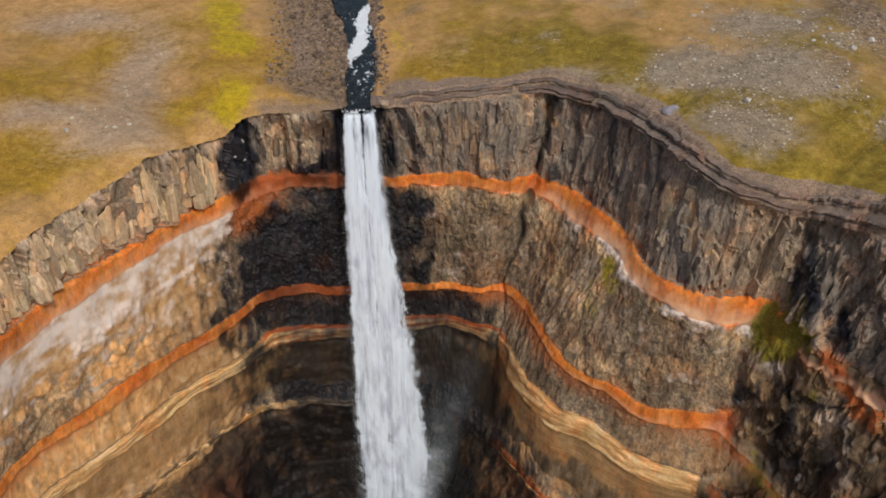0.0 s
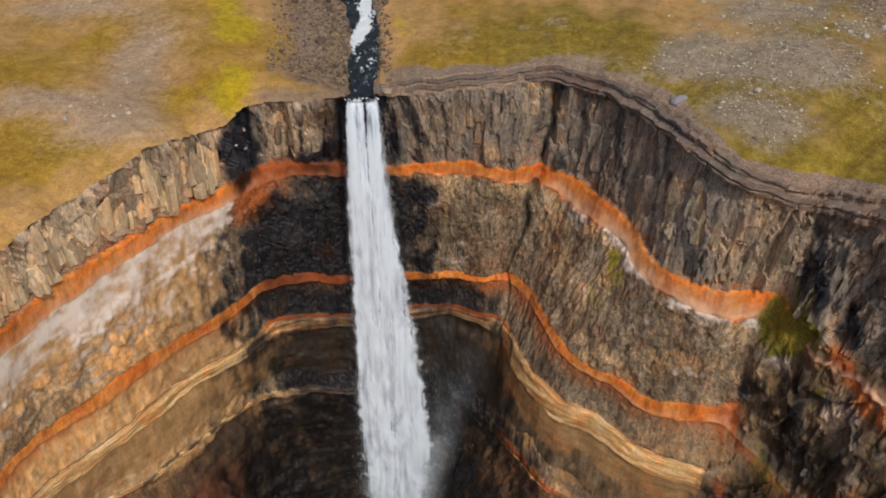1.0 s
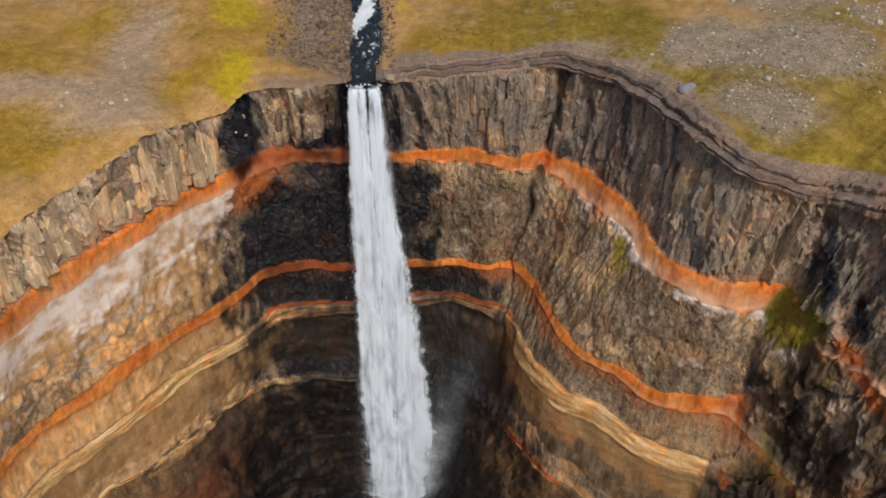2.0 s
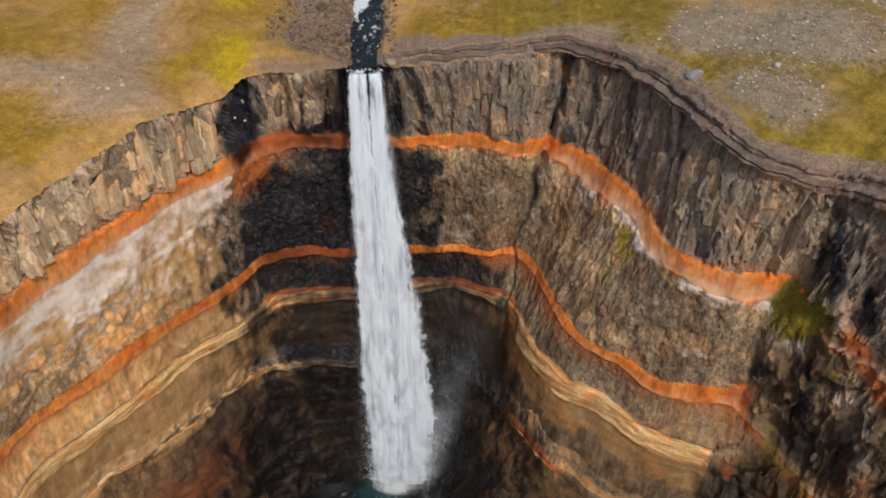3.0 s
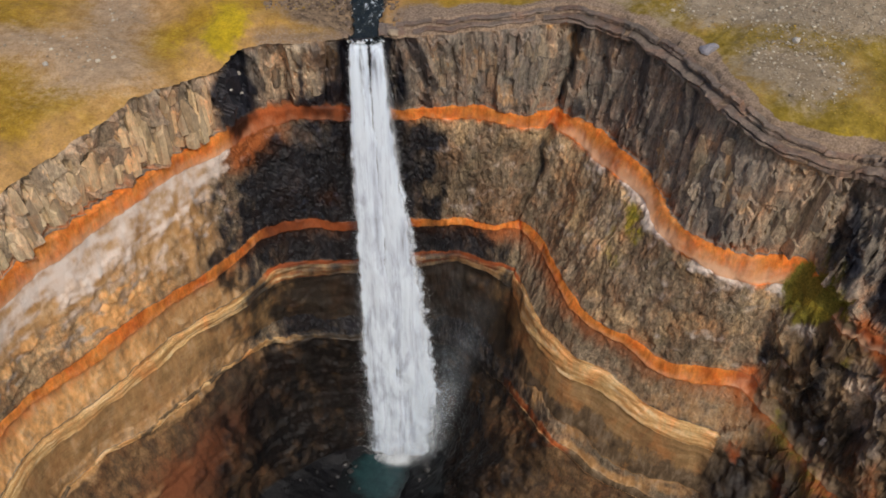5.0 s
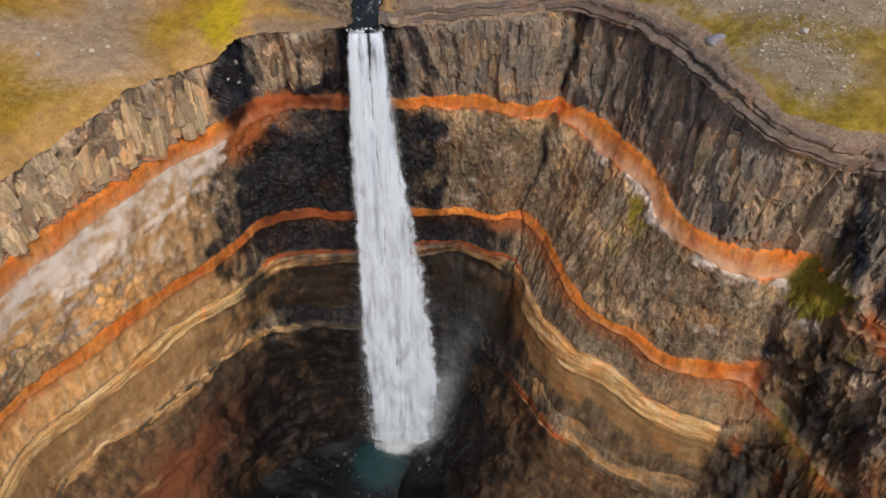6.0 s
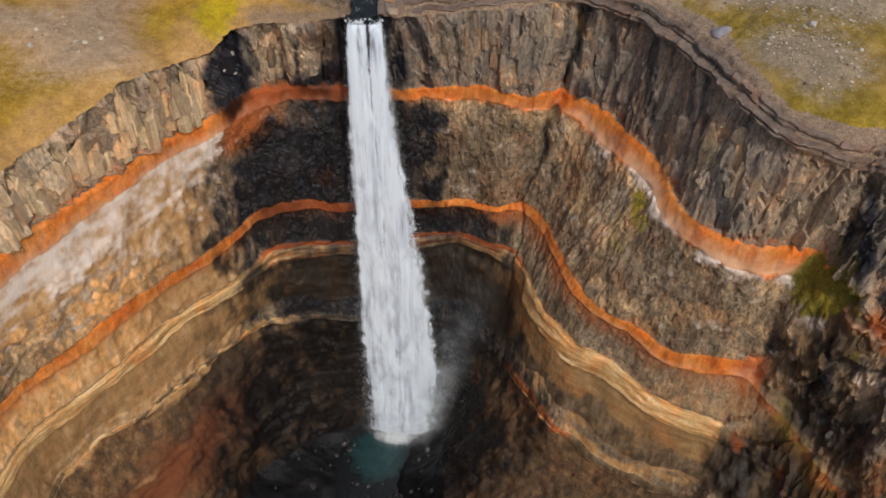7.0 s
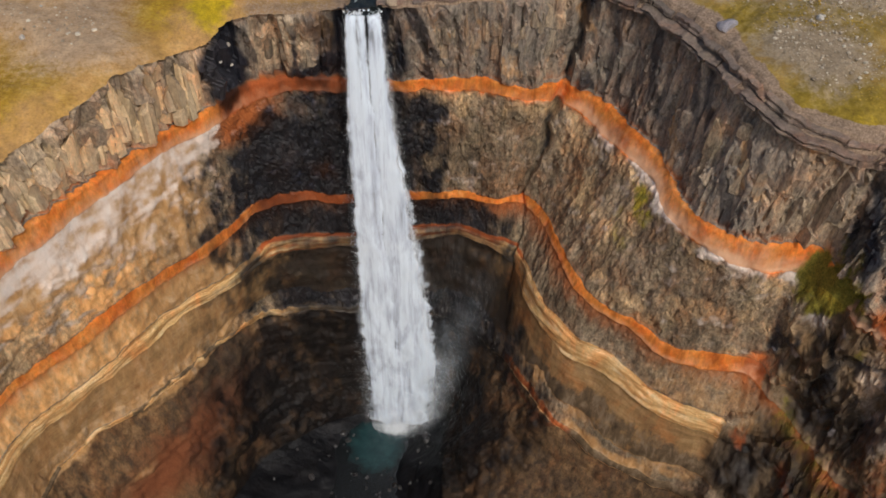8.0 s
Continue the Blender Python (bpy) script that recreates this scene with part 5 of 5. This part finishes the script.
bpy.data.meshes.remove(template)


def scatter(name, weight, count, small, spread, material, label):
    pick = rng.random(weight.shape) * weight
    order = np.argsort(pick.ravel())[-count:]
    pts = G[26:150].reshape(-1, 3)[order] + rng.normal(0, 0.25, (count, 3)) * (1, 1, 0)
    size = (small + rng.exponential(spread, count))[:, None, None]
    turn = rng.random(count) * 6.283
    ca, sa = np.cos(turn)[:, None], np.sin(turn)[:, None]
    vx = tv[None, :, 0] * ca - tv[None, :, 1] * sa
    vy = tv[None, :, 0] * sa + tv[None, :, 1] * ca
    sv = np.stack([vx, vy, tv[None, :, 2] + 0 * vx], -1) * size + pts[:, None, :] + size * (0, 0, 0.15)
    sf = (tf[None] + np.arange(count)[:, None, None] * len(tv)).reshape(-1, 3)
    return solid(name, sv.reshape(-1, 3), sf, material, label=label, category="stones", kind="stuff")


zone = (D[26:150] < 75) * (gy[26:150] > 100)
scatter("loose_stones", np.clip(gravel[26:150] - 0.1, 0.22, 0.8) * zone * np.where(gx[26:150] < -25, 0.4, 1), 5200, 0.13, 0.15, stone_mat, "pale loose stones scattered over the gravel")
scatter("bank_stones", np.clip(1.2 - ds[26:150] / 17, 0, 1) * (gx[26:150] < -14) * (ds[26:150] > 2.4) * zone + np.clip(1 - ds[26:150] / 6, 0, 1) * (ds[26:150] > 2.4) * zone, 3600, 0.25, 0.25, bank_mat, "brown stones strewn along the stream bank")



def tussock_material():
    n = Nodes("heath_tussock")
    spot = n.put("ShaderNodeNewGeometry").outputs["Random Per Island"]
    colour = n.ramp(spot, [(0.0, (0.28, 0.172, 0.016)), (0.5, (0.36, 0.225, 0.022)), (1.0, (0.44, 0.30, 0.05))])
    return n.finish(n.mix(0.5, colour, n.ramp(n.noise(0.3), [(0.3, (0.7, 0.68, 0.6)), (0.7, (1.25, 1.2, 1.1))]), "MULTIPLY"), 0.95)


tussock_mat = tussock_material()
blade_v, blade_f = [(0, 0, 0.34)], []
for k in range(7):
    a = 2 * math.pi * k / 7
    rr = 0.42 + 0.16 * ((k * 3) % 4) / 3
    blade_v.append((math.cos(a) * rr, math.sin(a) * rr, 0.02 + 0.10 * (k % 2)))
for k in range(7):
    blade_f.append((0, 1 + k, 1 + (k + 1) % 7))
tv, tf = np.array(blade_v), np.array(blade_f)
grassy = np.clip(heath[26:150] - 0.15, 0.0, 0.9) * zone * (ds[26:150] > 4) * (1 - np.clip(gravel[26:150], 0, 1)) * (1 - np.clip(bare[26:150], 0, 1))
scatter("heath_tussocks", grassy, 15000, 0.14, 0.08, tussock_mat, "low ochre tussocks of heath and grass")["category"] = "grass"

# ---- basalt columns standing along the brink ----


def column_mesh(seed, mat):
    """An angular broken column: a five- to seven-sided shaft whose head and flanks are split off along flat joints."""
    q = random.Random(seed)
    n = q.choice((5, 5, 6, 7))
    bm = bmesh.new()
    ang = [2 * math.pi * (k + q.uniform(-0.28, 0.28)) / n for k in range(n)]
    rad = [q.uniform(0.8, 1.15) for _ in range(n)]
    tilt = Vector((q.uniform(-0.08, 0.08), q.uniform(-0.08, 0.08), 0))
    heads = [(Vector((q.gauss(0, 1), q.gauss(0, 1), 0)).normalized(), q.uniform(0.15, 0.55), q.uniform(0.72, 0.98)) for _ in range(2)]
    flank = [(Vector((q.gauss(0, 1), q.gauss(0, 1), q.uniform(-0.5, 0.5))).normalized(), q.uniform(0.55, 0.85)) for _ in range(3)]
    loops = []
    for h in (0.0, 0.25, 0.5, 0.72, 0.88, 1.0):
        grow = q.uniform(0.9, 1.06) if h < 0.9 else q.uniform(0.72, 0.9)
        ring = []
        for a, s in zip(ang, rad):
            p = Vector((math.cos(a) * s * grow, math.sin(a) * s * grow, h))
            for d, far in flank:
                over = p.dot(d) - far
                if over > 0:
                    p -= Vector((d.x, d.y, 0)) * over
            for d, steep, top in heads:
                p.z = min(p.z, max(0.1 + 0.3 * h, top - steep * p.dot(d)))
            ring.append(bm.verts.new(p + tilt * h))
        loops.append(ring)
    for lo, hi in zip(loops, loops[1:]):
        for k in range(n):
            bm.faces.new((lo[k], lo[(k + 1) % n], hi[(k + 1) % n], hi[k]))
    bm.faces.new(loops[-1])
    me = bpy.data.meshes.new("basalt_column")
    bm.to_mesh(me)
    bm.free()
    me.materials.append(mat)
    return me


column_shapes = [column_mesh(s, lava_column) for s in range(14)]
west_shapes = [column_mesh(40 + s, lava_column_west) for s in range(14)]
r = random.Random(21)
face = beds["upper_lava_flow"]
top_rows = np.nonzero(owner == 0)[0]
spots = [r.uniform(3.9, 10.2) for _ in range(215)] + [r.uniform(10.2, 15.6) for _ in range(60)] + [r.uniform(20.0, 24.3) for _ in range(16)]
for u in spots:
    j = int(np.searchsorted(U, u))
    if abs(brink[j, 0] + 16.2) < 4.4:
        continue
    west = u < 10.2
    span = ring_z[0][j] - ring_z[1][j]
    high = r.uniform(3.2, 8.6) if west else r.uniform(3.0, 9.0)
    top = r.uniform(0.0, 0.66) * span if west else r.uniform(0.0, 0.45) * span
    high = min(high, span - top - (1.1 if west else 0.4))
    width = r.uniform(0.65, 1.45) if west else r.uniform(0.7, 1.5)
    if high < 1.2:
        continue
    row_a = int(np.clip((top + high) / span * len(top_rows), 0, len(top_rows) - 1))
    row_b = int(np.clip(top / span * len(top_rows), 0, len(top_rows) - 1))
    foot, head = P[row_a, j], P[row_b, j]
    if wet_shade[(row_a + row_b) // 2, j] > 0.3 or 9.2 < u < 10.3:
        continue
    sink = r.uniform(-0.1, 0.6) * width if west else r.uniform(0.45, 0.9) * width
    a = Vector(foot) + Vector((out[j, 0], out[j, 1], 0)) * sink
    b = Vector(head) + Vector((out[j, 0], out[j, 1], 0)) * sink
    b = a + Vector((np.clip((b.x - a.x) * 0.5, -0.7, 0.7) + r.gauss(0, 0.15), np.clip((b.y - a.y) * 0.5, -0.7, 0.7) + r.gauss(0, 0.15), high))
    lean = b - a
    ob = new("basalt_column", r.choice(west_shapes if west else column_shapes))
    stand = Vector((0, 0, 1)).rotation_difference(lean.normalized()).to_matrix().to_4x4()
    ob.parent = face
    ob.matrix_world = Matrix.Translation(a) @ stand @ Matrix.Rotation(r.uniform(0, 6.28), 4, "Z") @ Matrix.Diagonal((width, width, lean.length, 1))

# ---- ledges of the cap rock, stepped back above the columns ----
r = random.Random(31)
LAYERS = 4
for layer in range(LAYERS):
    j0 = int(np.searchsorted(U, 12.72)) + 5 * layer
    stop = int(np.searchsorted(U, 26.8))
    while j0 < stop:
        j1 = min(stop, j0 + int(r.choice((r.uniform(6, 20), r.uniform(15, 70)))))
        if j1 - j0 < 5:
            break
        j = np.arange(j0, j1)
        wob = fbm(RUN[j] / 9, 0 * RUN[j] + layer * 3.3, 0 * RUN[j], 4, 401)
        over = np.interp(U[j], (12.7, 15.5, 16.5, 20, 22, 26), (0.1, 0.3, 1.0, 1.0, 0.6, 0.5))
        front = WIDE[j] * (0.14, 0.02, 0.52, 0.44)[layer] - over + 0.7 * wob + r.uniform(-0.3, 0.3) + 0.25 * fbm(RUN[j] / 1.6, 0 * RUN[j] + layer, 0 * RUN[j], 3, 403)
        bottom = ring_z[0][j] + CAP[j] * (0.0, 0.30, 0.50, 0.70)[layer] + 0.05 + r.uniform(0, 0.08)
        thick = CAP[j] * (0.20, 0.15, 0.15, 0.13)[layer] * r.uniform(0.7, 1.2)
        deep = (WIDE[j] * 0.5 + 1.6, WIDE[j] * 0.4 + 1.0, 1.5 + 0 * wob, 1.1 + 0 * wob)[layer]
        direction = way[0, j]
        slant = r.uniform(-0.12, 0.2)
        prof = ((deep, 1.0, 0), (0.16, 1.0, 1), (0.03, 0.84, 1), (0.0 - slant, 0.45, 1), (0.10, 0.0, 1), (deep, 0.0, 0))
        S = np.zeros((len(prof), len(j), 3))
        for k, (d, h, rough_edge) in enumerate(prof):
            dist = front + d + 0.16 * rough_edge * fbm(RUN[j] / 0.9, 0 * RUN[j] + k * 0.6, 0 * RUN[j] + layer, 3, 405)
            S[k, :, :2] = brink[j] + direction * dist[:, None]
            S[k, :, 2] = bottom + thick * h + 0.05 * np.maximum(dist, 0) * (h > 0.5)
        k = np.arange(S.shape[0] * S.shape[1]).reshape(S.shape[:2])
        quads = np.stack([k[:-1, :-1], k[1:, :-1], k[1:, 1:], k[:-1, 1:]], -1).reshape(-1, 4)
        ends = [(k[0, c], k[1, c], k[4, c], k[5, c]) for c in (0, -1)] + [(k[1, c], k[2, c], k[3, c], k[4, c]) for c in (0, -1)]
        solid("ledge", S.reshape(-1, 3), np.concatenate([quads, np.array(ends)]), cap_stone, cliff)
        j0 = j1 + r.choice((0, 0, 1, 1, 3))
